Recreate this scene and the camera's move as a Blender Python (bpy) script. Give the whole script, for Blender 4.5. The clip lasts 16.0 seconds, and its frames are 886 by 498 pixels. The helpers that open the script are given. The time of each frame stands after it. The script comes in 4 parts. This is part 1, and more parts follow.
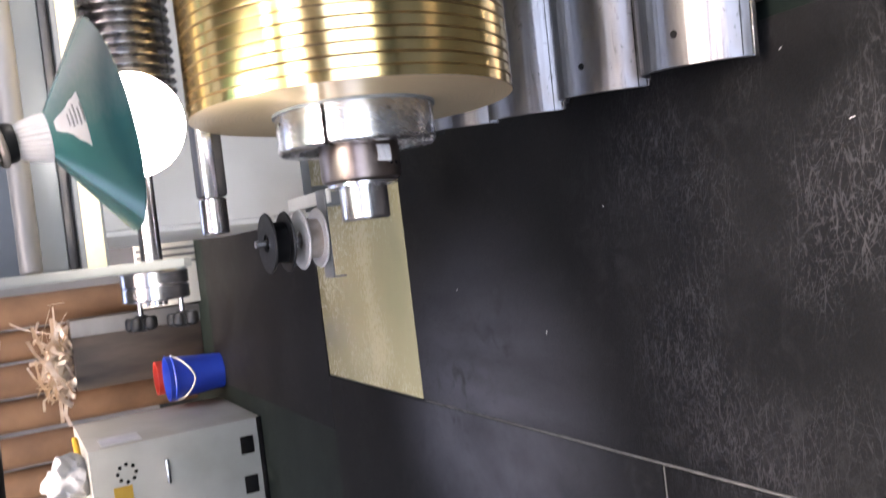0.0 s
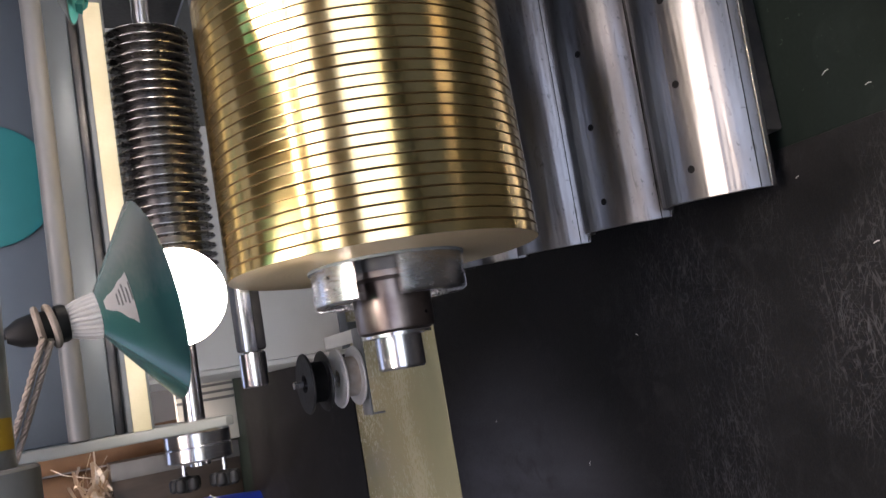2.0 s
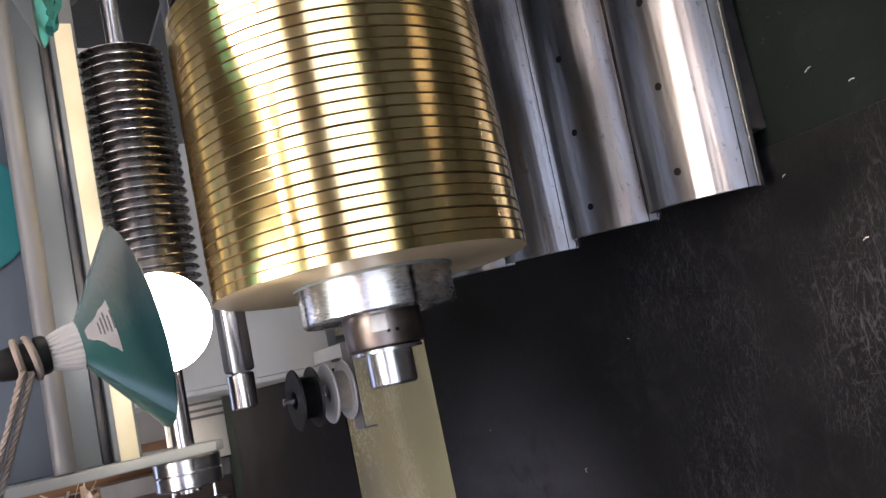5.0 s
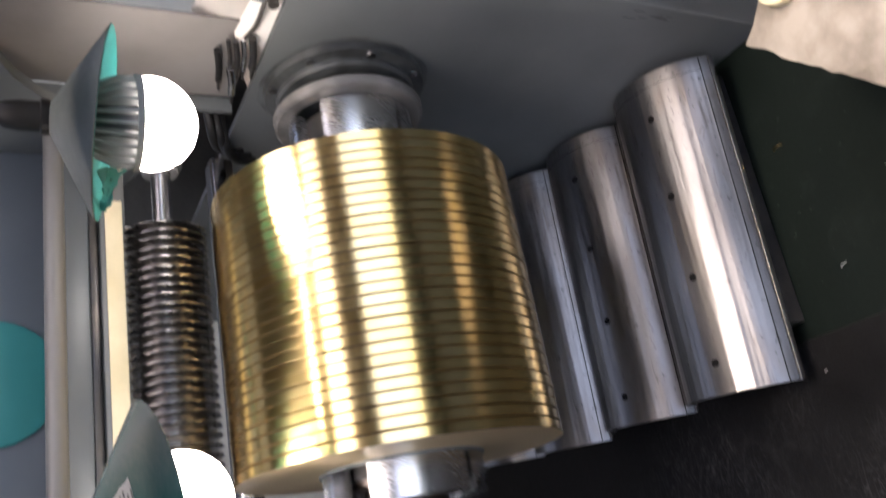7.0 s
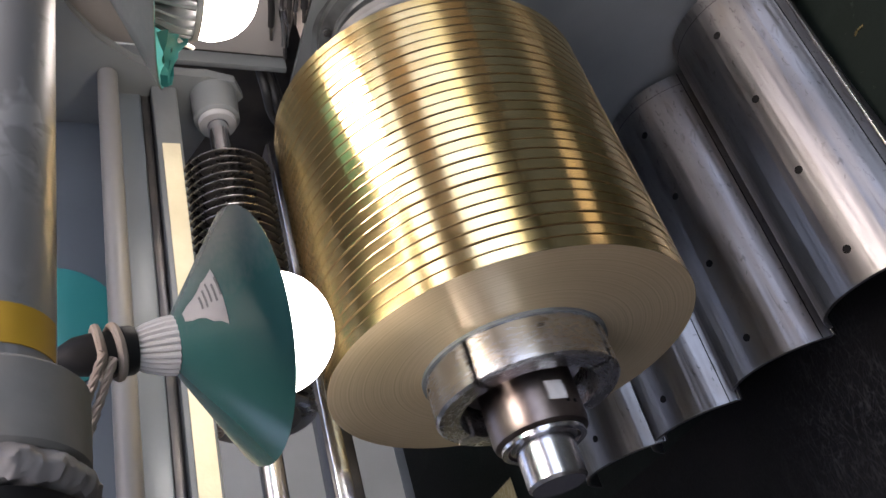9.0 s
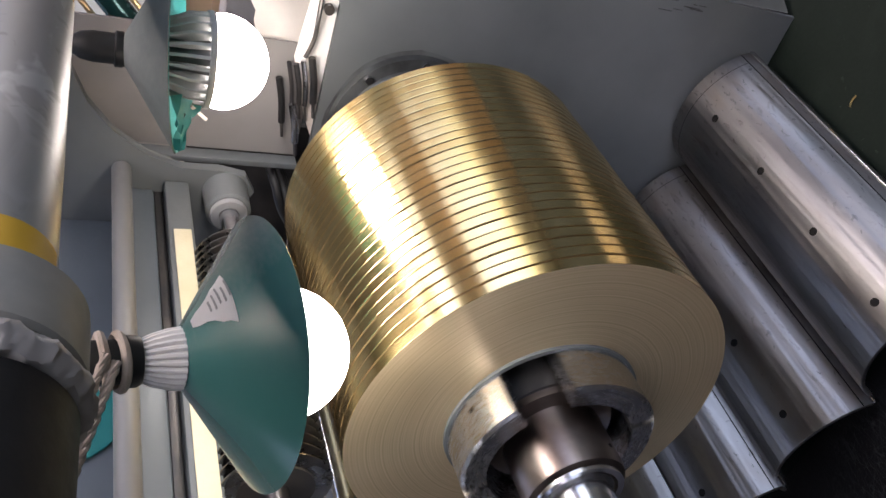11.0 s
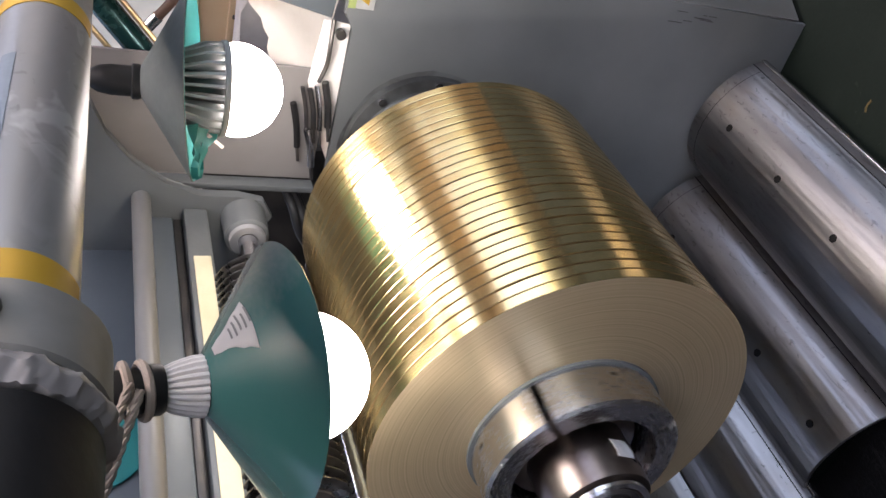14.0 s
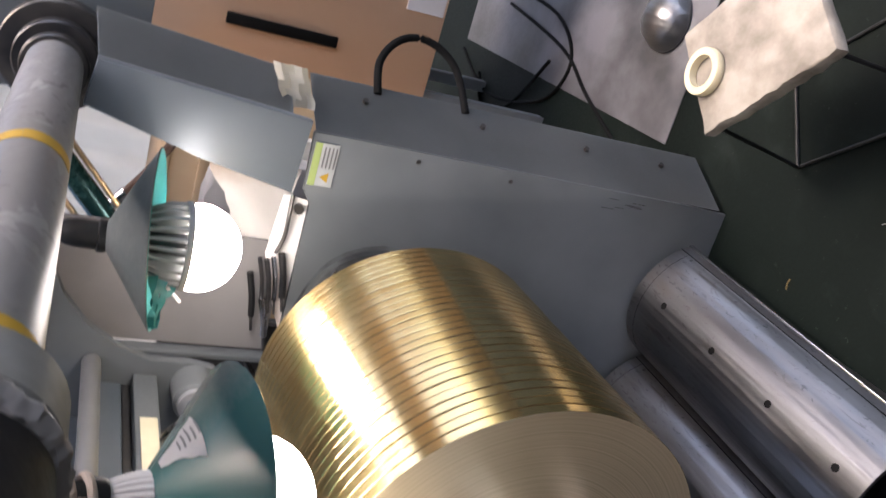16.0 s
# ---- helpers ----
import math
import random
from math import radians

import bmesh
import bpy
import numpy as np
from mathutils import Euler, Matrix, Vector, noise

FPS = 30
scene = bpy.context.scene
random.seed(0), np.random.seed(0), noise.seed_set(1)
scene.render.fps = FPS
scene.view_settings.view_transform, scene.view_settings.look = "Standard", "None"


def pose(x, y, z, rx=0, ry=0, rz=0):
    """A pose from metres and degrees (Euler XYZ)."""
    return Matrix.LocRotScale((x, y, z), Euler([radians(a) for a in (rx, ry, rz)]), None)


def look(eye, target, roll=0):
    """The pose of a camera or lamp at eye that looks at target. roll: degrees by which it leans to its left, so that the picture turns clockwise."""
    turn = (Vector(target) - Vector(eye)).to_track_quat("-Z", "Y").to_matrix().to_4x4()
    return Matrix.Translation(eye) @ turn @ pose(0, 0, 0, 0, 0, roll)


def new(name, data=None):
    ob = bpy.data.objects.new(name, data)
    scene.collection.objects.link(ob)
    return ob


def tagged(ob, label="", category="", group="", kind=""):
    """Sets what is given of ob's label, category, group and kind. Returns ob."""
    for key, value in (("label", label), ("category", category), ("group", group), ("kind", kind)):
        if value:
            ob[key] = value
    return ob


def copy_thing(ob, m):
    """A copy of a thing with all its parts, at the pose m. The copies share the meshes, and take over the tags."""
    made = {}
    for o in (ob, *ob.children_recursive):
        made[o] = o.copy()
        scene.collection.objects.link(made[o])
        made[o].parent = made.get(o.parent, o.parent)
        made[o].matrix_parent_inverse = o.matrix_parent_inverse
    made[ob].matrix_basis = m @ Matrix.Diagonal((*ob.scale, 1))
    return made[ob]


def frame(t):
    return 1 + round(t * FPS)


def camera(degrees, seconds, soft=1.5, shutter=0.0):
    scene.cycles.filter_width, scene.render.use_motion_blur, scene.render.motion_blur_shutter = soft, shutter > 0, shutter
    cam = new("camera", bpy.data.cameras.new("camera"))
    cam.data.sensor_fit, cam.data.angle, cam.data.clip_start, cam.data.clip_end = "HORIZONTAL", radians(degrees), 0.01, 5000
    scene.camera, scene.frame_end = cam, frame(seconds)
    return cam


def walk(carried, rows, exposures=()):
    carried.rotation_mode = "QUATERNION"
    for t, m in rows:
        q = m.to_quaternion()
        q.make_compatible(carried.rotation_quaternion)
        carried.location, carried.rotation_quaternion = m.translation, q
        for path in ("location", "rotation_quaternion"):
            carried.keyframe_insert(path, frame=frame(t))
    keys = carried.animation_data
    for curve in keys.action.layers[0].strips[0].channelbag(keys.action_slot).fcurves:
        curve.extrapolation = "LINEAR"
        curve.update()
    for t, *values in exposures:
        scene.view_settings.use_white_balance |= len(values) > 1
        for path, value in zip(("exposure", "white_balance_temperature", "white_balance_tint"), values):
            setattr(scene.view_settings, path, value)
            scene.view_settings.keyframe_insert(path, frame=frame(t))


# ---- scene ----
cam = camera(55.7, 16.0, shutter=0.4)
METRES, EYE = 1.1, 1.305
ROWS = [
    (0.0, 0.0, 0.0, 0.0, 0.0, 0.0, -0.0),
    (0.5, 0.0002, -0.0073, 0.0245, -0.18, 4.02, 2.39),
    (1.0, 0.0022, -0.0184, 0.0348, 0.98, 5.99, 3.17),
    (1.5, 0.0019, -0.0185, 0.0315, 1.68, 7.25, 2.7),
    (2.0, 0.0033, -0.0301, 0.0424, 2.52, 8.06, 2.88),
    (2.5, 0.0009, -0.0184, 0.0461, 2.6, 8.52, 3.51),
    (3.0, -0.0002, -0.0072, 0.037, 1.77, 7.61, 3.26),
    (3.5, 0.0004, -0.0075, 0.0385, 1.32, 7.14, 3.65),
    (4.0, 0.0034, -0.0178, 0.0453, 1.56, 7.69, 4.47),
    (6.5, -0.0053, -0.0026, 0.0569, 1.79, 12.29, 4.34),
    (7.0, -0.022, 0.0005, 0.054, 2.75, 21.23, 3.11),
    (7.5, -0.0393, 0.0578, -0.053, 5.61, 28.39, 4.04),
    (8.0, -0.0566, 0.1283, -0.2082, 7.72, 33.87, 5.28),
    (8.5, -0.0967, 0.2306, -0.2486, 8.17, 33.65, 7.44),
    (9.0, -0.1527, 0.2972, -0.268, 8.51, 35.21, 8.18),
    (9.5, -0.1751, 0.3642, -0.3399, 11.65, 44.69, 11.21),
    (12.0, -0.1869, 0.4137, -0.3802, 11.16, 48.34, 9.51),
    (12.5, -0.1869, 0.4144, -0.3716, 11.51, 48.7, 9.77),
    (13.0, -0.1841, 0.4116, -0.3707, 12.11, 49.19, 10.24),
    (13.5, -0.1851, 0.4105, -0.3769, 12.75, 49.23, 10.1),
    (14.0, -0.1829, 0.406, -0.3798, 13.26, 49.5, 9.75),
    (14.5, -0.1827, 0.4046, -0.3841, 13.91, 50.47, 9.8),
    (15.0, -0.1894, 0.4179, -0.4139, 14.83, 53.25, 9.69),
]
AX = Vector((-0.119, -0.018, 0.993)).normalized()
DOWN = Vector((0.879, 0.470, 0.098))
DOWN = (DOWN - AX * DOWN.dot(AX)).normalized()
BASE = Matrix((AX, -DOWN.cross(AX), -DOWN)).to_4x4()
BASE.translation = (0, 0, EYE)
CLOSER = pose(-0.009, -0.001, -0.0095, 0, -0.25, 0)      # the last stretch stands a little nearer
walk(cam, [(t, BASE @ pose(METRES * x, METRES * y, METRES * z, 90 + pitch, roll, yaw) @ (CLOSER if t >= 12 else Matrix())) for t, x, y, z, yaw, pitch, roll in ROWS]
     + [(15.5, look((-0.445, 0.562, 1.334), (1.259, 1.209, 0.510), -88.4)), (16.0, look((-0.485, 0.572, 1.335), (1.217, 1.220, 0.509), -82.0))],
     exposures=[(0.0, 3.5, 7050, 18), (0.5, 2.8, 7100, 18), (1.2, 2.42, 7100, 18), (2.5, 2.46, 7150, 18), (6.5, 2.52, 7150, 18), (7.0, 2.33, 7100, 18), (9.5, 2.45, 7000, 18), (13.0, 2.6, 6950, 18), (15.0, 2.65, 6900, 18), (16.0, 2.6, 6850, 18)])

# ---- world and light ----
world = bpy.data.worlds.new("sky")
scene.world = world
world.use_nodes = True
wn = world.node_tree.nodes
sky = wn.new("ShaderNodeTexSky")
sky.sky_type = "NISHITA"
sky.sun_disc = False
sky.sun_elevation = radians(78)
sky.sun_rotation = radians(180)
sky.dust_density = 4.0
wn["Background"].inputs["Strength"].default_value = 0.15
world.node_tree.links.new(sky.outputs[0], wn["Background"].inputs[0])
sun = new("sun", bpy.data.lights.new("sun", "SUN"))
sun.data.energy, sun.data.angle, sun.data.color = 0.5, radians(18), (1.0, 0.95, 0.88)
sun.matrix_world = look((0.0, -2.08, 9.78), (0, 0, 0))


# ---- materials ----
def mat(name, color, rough=0.5, metal=0.0, color2=None, scale=6.0, detail=(0.35, 0.65), fine=90.0, bump=0.15, rough2=None, stretch=(1, 1, 1), emit=0.0, coat=0.0):
    """Two scales of variation: broad stains between color and color2, and a fine grain in the relief and the gloss."""
    m = bpy.data.materials.new(name)
    m.use_nodes = True
    n, l = m.node_tree.nodes, m.node_tree.links
    b = n["Principled BSDF"]
    b.inputs["Metallic"].default_value = metal
    b.inputs["Coat Weight"].default_value = coat
    co = n.new("ShaderNodeTexCoord")
    mp = n.new("ShaderNodeMapping")
    mp.inputs["Scale"].default_value = stretch
    l.new(co.outputs["Object"], mp.inputs[0])
    broad = n.new("ShaderNodeTexNoise")
    broad.inputs["Scale"].default_value, broad.inputs["Detail"].default_value = scale, 6
    l.new(mp.outputs[0], broad.inputs["Vector"])
    ramp = n.new("ShaderNodeValToRGB")
    ramp.color_ramp.elements[0].position, ramp.color_ramp.elements[1].position = detail
    ramp.color_ramp.elements[0].color = (*color, 1)
    ramp.color_ramp.elements[1].color = (*(color2 or [min(1, c * 1.25) for c in color]), 1)
    l.new(broad.outputs[0], ramp.inputs[0])
    l.new(ramp.outputs[0], b.inputs["Base Color"])
    grain = n.new("ShaderNodeTexNoise")
    grain.inputs["Scale"].default_value, grain.inputs["Detail"].default_value = fine, 4
    l.new(mp.outputs[0], grain.inputs["Vector"])
    rr = n.new("ShaderNodeMapRange")
    rr.inputs["To Min"].default_value, rr.inputs["To Max"].default_value = rough, rough2 if rough2 is not None else min(1, rough + 0.15)
    mix = n.new("ShaderNodeMath")
    mix.operation = "MULTIPLY"
    l.new(grain.outputs[0], mix.inputs[0])
    l.new(broad.outputs[0], mix.inputs[1])
    mix2 = n.new("ShaderNodeMath")
    mix2.operation = "MULTIPLY"
    mix2.inputs[1].default_value = 3.0
    l.new(mix.outputs[0], mix2.inputs[0])
    l.new(mix2.outputs[0], rr.inputs[0])
    l.new(rr.outputs[0], b.inputs["Roughness"])
    bp = n.new("ShaderNodeBump")
    bp.inputs["Strength"].default_value, bp.inputs["Distance"].default_value = bump, 0.002
    l.new(grain.outputs[0], bp.inputs["Height"])
    l.new(bp.outputs[0], b.inputs["Normal"])
    if emit:
        b.inputs["Emission Color"].default_value = (*color, 1)
        b.inputs["Emission Strength"].default_value = emit
    return m


STEEL = mat("worn_steel", (0.14, 0.14, 0.142), 0.23, 1.0, (0.235, 0.235, 0.238), 11, fine=160, bump=0.08, rough2=0.42, stretch=(0.25, 1, 1))
POLISHED = mat("polished_steel", (0.58, 0.58, 0.6), 0.12, 1.0, (0.66, 0.66, 0.68), 12, fine=220, bump=0.05, rough2=0.25)
DARKSTEEL = mat("oiled_steel", (0.06, 0.06, 0.065), 0.3, 0.8, (0.12, 0.11, 0.1), 14, bump=0.2)
BRASS = mat("brass_strip", (0.9, 0.645, 0.275), 0.17, 1.0, (0.96, 0.755, 0.38), 9, fine=120, bump=0.0, rough2=0.25)
BRASSEND = mat("brass_edge", (0.68, 0.53, 0.33), 0.3, 0.6, (0.74, 0.59, 0.38), 5, fine=60, bump=0.04, rough2=0.42)


def brushed(m, amount, lines=0.0):
    """Rolling marks that run round the x axis: the shine spreads across them; lines: how strongly fine concentric lines show."""
    n, l = m.node_tree.nodes, m.node_tree.links
    b = n["Principled BSDF"]
    turned = n.new("ShaderNodeTangent")
    turned.direction_type, turned.axis = "RADIAL", "X"
    b.inputs["Anisotropic"].default_value, b.inputs["Anisotropic Rotation"].default_value = amount, 0.25
    l.new(turned.outputs[0], b.inputs["Tangent"])
    if lines:
        co, flat, far, nz, mr, mix = (n.new("ShaderNode" + k) for k in ("TexCoord", "Mapping", "VectorMath", "TexNoise", "MapRange", "Mix"))
        flat.inputs["Scale"].default_value = (0, 1, 1)
        far.operation = "LENGTH"
        nz.noise_dimensions = "1D"
        nz.inputs["Scale"].default_value, nz.inputs["Detail"].default_value = 420, 3
        l.new(co.outputs["Object"], flat.inputs[0])
        l.new(flat.outputs[0], far.inputs[0])
        l.new(far.outputs["Value"], nz.inputs["W"])
        mr.inputs["From Min"].default_value, mr.inputs["From Max"].default_value = 0.35, 0.7
        mr.inputs["To Min"].default_value, mr.inputs["To Max"].default_value = 0.0, lines
        l.new(nz.outputs[0], mr.inputs[0])
        mix.data_type = "RGBA"
        l.new(mr.outputs[0], mix.inputs[0])
        l.new(b.inputs["Base Color"].links[0].from_socket, mix.inputs[6])
        mix.inputs[7].default_value = (0.3, 0.21, 0.1, 1)
        l.new(mix.outputs[2], b.inputs["Base Color"])


brushed(BRASS, 0.9)
brushed(BRASSEND, 0.8, 0.34)
COLLARSTEEL = mat("brushed_collar_steel", (0.6, 0.6, 0.61), 0.16, 1.0, (0.67, 0.67, 0.68), 14, fine=220, bump=0.008, rough2=0.3)
GREY = mat("grey_machine_paint", (0.105, 0.115, 0.115), 0.33, 0.0, (0.145, 0.155, 0.155), 4, fine=140, bump=0.06)
BLUEGREY = mat("blue_grey_panel", (0.105, 0.125, 0.14), 0.3, 0.2, (0.145, 0.165, 0.18), 3, fine=120, bump=0.05)
BARGREY = mat("dull_grey_bar", (0.12, 0.12, 0.117), 0.32, 0.1, (0.165, 0.165, 0.16), 6, bump=0.08, stretch=(0.4, 1, 1))
CREAM = mat("cream_paint", (0.56, 0.545, 0.47), 0.45, 0.0, (0.66, 0.64, 0.56), 3, fine=120, bump=0.05)
CREAMSTRIP = mat("cream_felt", (0.52, 0.47, 0.31), 0.8, 0.0, (0.6, 0.545, 0.38), 14, fine=200, bump=0.2)
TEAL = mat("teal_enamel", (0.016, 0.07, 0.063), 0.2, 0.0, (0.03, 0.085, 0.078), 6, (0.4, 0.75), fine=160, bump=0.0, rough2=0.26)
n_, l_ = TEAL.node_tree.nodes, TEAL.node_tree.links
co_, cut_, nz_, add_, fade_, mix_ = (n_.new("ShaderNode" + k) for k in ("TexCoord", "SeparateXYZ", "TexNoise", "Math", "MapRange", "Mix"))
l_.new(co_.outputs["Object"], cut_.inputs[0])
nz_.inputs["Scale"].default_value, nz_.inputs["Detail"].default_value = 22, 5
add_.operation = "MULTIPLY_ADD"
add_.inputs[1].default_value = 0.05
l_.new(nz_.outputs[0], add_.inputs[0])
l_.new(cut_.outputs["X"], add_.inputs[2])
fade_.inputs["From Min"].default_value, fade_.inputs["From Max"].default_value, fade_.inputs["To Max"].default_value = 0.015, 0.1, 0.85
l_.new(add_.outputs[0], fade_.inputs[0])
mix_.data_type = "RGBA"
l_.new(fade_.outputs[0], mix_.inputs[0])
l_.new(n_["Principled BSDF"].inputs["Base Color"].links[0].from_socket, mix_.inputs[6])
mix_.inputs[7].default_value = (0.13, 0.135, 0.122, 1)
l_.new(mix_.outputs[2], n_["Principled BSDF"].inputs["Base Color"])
TEALDUST = mat("dusty_teal_enamel", (0.07, 0.085, 0.08), 0.45, 0.0, (0.125, 0.135, 0.128), 9, fine=90, bump=0.1)
TEALIN = mat("bright_teal_lining", (0.01, 0.17, 0.165), 0.4, 0.0, (0.018, 0.2, 0.195), 8)
WHITEPL = mat("white_plastic", (0.4, 0.385, 0.36), 0.4, 0.0, (0.48, 0.465, 0.44), 10)
FIN = mat("grey_cast_fin", (0.2, 0.205, 0.205), 0.5, 0.1, (0.26, 0.26, 0.26), 12)
BULB = mat("lit_bulb", (1.0, 0.98, 0.95), 0.4, 0.0, (1, 0.99, 0.96), 4, emit=6)
BLACK = mat("black_rubber", (0.005, 0.005, 0.0055), 0.4, 0.0, (0.013, 0.013, 0.013), 12, bump=0.2)
BLACK.node_tree.nodes["Principled BSDF"].inputs["Specular IOR Level"].default_value = 0.3
MAT = mat("black_floor_mat", (0.0018, 0.0019, 0.0021), 0.5, 0.0, (0.0062, 0.0062, 0.0066), 3.2, fine=240, bump=0.35, rough2=0.7)
MAT.node_tree.nodes["Principled BSDF"].inputs["Specular IOR Level"].default_value = 0.11


def scuff(m, color, scale, stretch, low, high, turn):
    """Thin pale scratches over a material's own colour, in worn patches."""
    n, l = m.node_tree.nodes, m.node_tree.links
    b = n["Principled BSDF"]
    old = b.inputs["Base Color"].links[0].from_socket
    co, mp, nz = n.new("ShaderNodeTexCoord"), n.new("ShaderNodeMapping"), n.new("ShaderNodeTexNoise")
    mp.inputs["Scale"].default_value, mp.inputs["Rotation"].default_value = stretch, (0, 0, turn)
    nz.inputs["Scale"].default_value, nz.inputs["Detail"].default_value, nz.inputs["Distortion"].default_value = scale, 3, 0.8
    l.new(co.outputs["Object"], mp.inputs[0])
    l.new(mp.outputs[0], nz.inputs["Vector"])
    patch = n.new("ShaderNodeTexNoise")
    patch.inputs["Scale"].default_value = 2.3
    l.new(co.outputs["Object"], patch.inputs["Vector"])
    r1, r2, mul, mix = n.new("ShaderNodeMapRange"), n.new("ShaderNodeMapRange"), n.new("ShaderNodeMath"), n.new("ShaderNodeMix")
    r1.inputs["From Min"].default_value, r1.inputs["From Max"].default_value = low, high
    r2.inputs["From Min"].default_value, r2.inputs["From Max"].default_value = 0.42, 0.62
    l.new(nz.outputs[0], r1.inputs[0])
    l.new(patch.outputs[0], r2.inputs[0])
    mul.operation = "MULTIPLY"
    l.new(r1.outputs[0], mul.inputs[0])
    l.new(r2.outputs[0], mul.inputs[1])
    mix.data_type = "RGBA"
    l.new(mul.outputs[0], mix.inputs[0])
    l.new(old, mix.inputs[6])
    mix.inputs[7].default_value = (*color, 1)
    l.new(mix.outputs[2], b.inputs["Base Color"])




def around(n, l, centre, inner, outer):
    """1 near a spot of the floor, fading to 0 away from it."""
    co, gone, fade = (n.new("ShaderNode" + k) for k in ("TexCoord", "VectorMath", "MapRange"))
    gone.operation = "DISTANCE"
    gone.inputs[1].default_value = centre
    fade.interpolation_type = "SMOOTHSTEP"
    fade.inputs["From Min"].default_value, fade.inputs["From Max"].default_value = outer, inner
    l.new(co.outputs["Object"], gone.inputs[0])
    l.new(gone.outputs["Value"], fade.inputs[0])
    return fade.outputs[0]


def sheen_patch(m, color, centre, inner, outer):
    """A soft pale sheen, broken by noise, painted into the sheet's colour."""
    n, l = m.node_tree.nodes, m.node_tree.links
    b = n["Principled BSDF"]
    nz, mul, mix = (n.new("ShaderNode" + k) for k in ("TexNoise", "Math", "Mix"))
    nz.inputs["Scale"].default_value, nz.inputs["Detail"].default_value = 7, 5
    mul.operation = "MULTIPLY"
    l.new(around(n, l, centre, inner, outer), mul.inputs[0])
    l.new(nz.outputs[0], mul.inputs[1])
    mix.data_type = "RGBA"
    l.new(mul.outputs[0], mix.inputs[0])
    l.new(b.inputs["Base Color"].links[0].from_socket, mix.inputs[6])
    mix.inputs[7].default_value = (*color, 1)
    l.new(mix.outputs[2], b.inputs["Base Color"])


def scratched(m, color, scale, stretch, turn, width, seed, low=0.42, high=0.6):
    """Long thin curling scratches, in worn patches."""
    n, l = m.node_tree.nodes, m.node_tree.links
    b = n["Principled BSDF"]
    old = b.inputs["Base Color"].links[0].from_socket
    co, mp, nz, patch, far, wide, r1, r2, mul, mix = (n.new("ShaderNode" + k) for k in ("TexCoord", "Mapping", "TexNoise", "TexNoise", "Math", "Math", "MapRange", "MapRange", "Math", "Mix"))
    mp.vector_type = "TEXTURE"
    mp.inputs["Location"].default_value, mp.inputs["Scale"].default_value, mp.inputs["Rotation"].default_value = (seed, seed * 0.7, 0), stretch, (0, 0, turn)
    nz.inputs["Scale"].default_value, nz.inputs["Detail"].default_value, nz.inputs["Distortion"].default_value = scale, 1.5, 0.15
    patch.inputs["Scale"].default_value, patch.inputs["Detail"].default_value = 1.9, 3
    l.new(co.outputs["Object"], mp.inputs[0])
    l.new(mp.outputs[0], nz.inputs["Vector"])
    l.new(co.outputs["Object"], patch.inputs["Vector"])
    far.operation, far.inputs[1].default_value = "SUBTRACT", 0.5
    l.new(nz.outputs[0], far.inputs[0])
    wide.operation = "ABSOLUTE"
    l.new(far.outputs[0], wide.inputs[0])
    r1.inputs["From Min"].default_value, r1.inputs["From Max"].default_value = width, 0.0
    l.new(wide.outputs[0], r1.inputs[0])
    r2.inputs["From Min"].default_value, r2.inputs["From Max"].default_value = low, high
    l.new(patch.outputs[0], r2.inputs[0])
    mul.operation = "MULTIPLY"
    l.new(r1.outputs[0], mul.inputs[0])
    l.new(r2.outputs[0], mul.inputs[1])
    worn = n.new("ShaderNodeMath")
    worn.operation = "MULTIPLY"
    l.new(mul.outputs[0], worn.inputs[0])
    l.new(around(n, l, WORN, 0.35, 0.75), worn.inputs[1])
    mix.data_type = "RGBA"
    l.new(worn.outputs[0], mix.inputs[0])
    l.new(old, mix.inputs[6])
    mix.inputs[7].default_value = (*color, 1)
    l.new(mix.outputs[2], b.inputs["Base Color"])


WORN = (-0.12, 1.05, 0.0)
# pale bluish sheen on the mats, put into their base colour
sheen_patch(MAT, (0.1, 0.103, 0.118), (-0.62, 2.3, 0.0), 0.1, 0.8)
for turn, seed, size, shade in ((1.5, 3.1, 60, 0.042), (1.2, 7.7, 76, 0.035), (1.85, 11.3, 68, 0.035), (0.7, 1.9, 80, 0.028), (-0.2, 5.3, 72, 0.024)):
    scratched(MAT, (shade, shade, shade * 1.03), size, (1.0, 7.0, 1), turn, 0.016, seed)
scuff(MAT, (0.014, 0.014, 0.0145), 16, (1, 1, 1), 0.5, 0.8, 0.0)
n_, l_ = STEEL.node_tree.nodes, STEEL.node_tree.links
co_, mp_, nz_, bp_ = (n_.new("ShaderNode" + k) for k in ("TexCoord", "Mapping", "TexNoise", "Bump"))
mp_.inputs["Scale"].default_value = (0.03, 1, 1)
nz_.inputs["Scale"].default_value, nz_.inputs["Detail"].default_value = 30, 2
bp_.inputs["Strength"].default_value, bp_.inputs["Distance"].default_value = 0.7, 0.006
l_.new(co_.outputs["Object"], mp_.inputs[0])
l_.new(mp_.outputs[0], nz_.inputs["Vector"])
l_.new(nz_.outputs[0], bp_.inputs["Height"])
l_.new(bp_.outputs[0], n_["Bump"].inputs["Normal"])
scuff(STEEL, (0.1, 0.095, 0.09), 60, (0.2, 1, 1), 0.6, 0.74, 0.0)
scuff(STEEL, (0.17, 0.14, 0.115), 7, (0.4, 1, 1), 0.54, 0.8, 0.0)
scuff(STEEL, (0.09, 0.088, 0.086), 120, (0.5, 1, 1), 0.61, 0.74, 0.4)
FLOORGREEN = mat("green_floor_paint", (0.0014, 0.0034, 0.0027), 0.4, 0.0, (0.004, 0.0074, 0.006), 2.2, fine=120, bump=0.12, rough2=0.6)
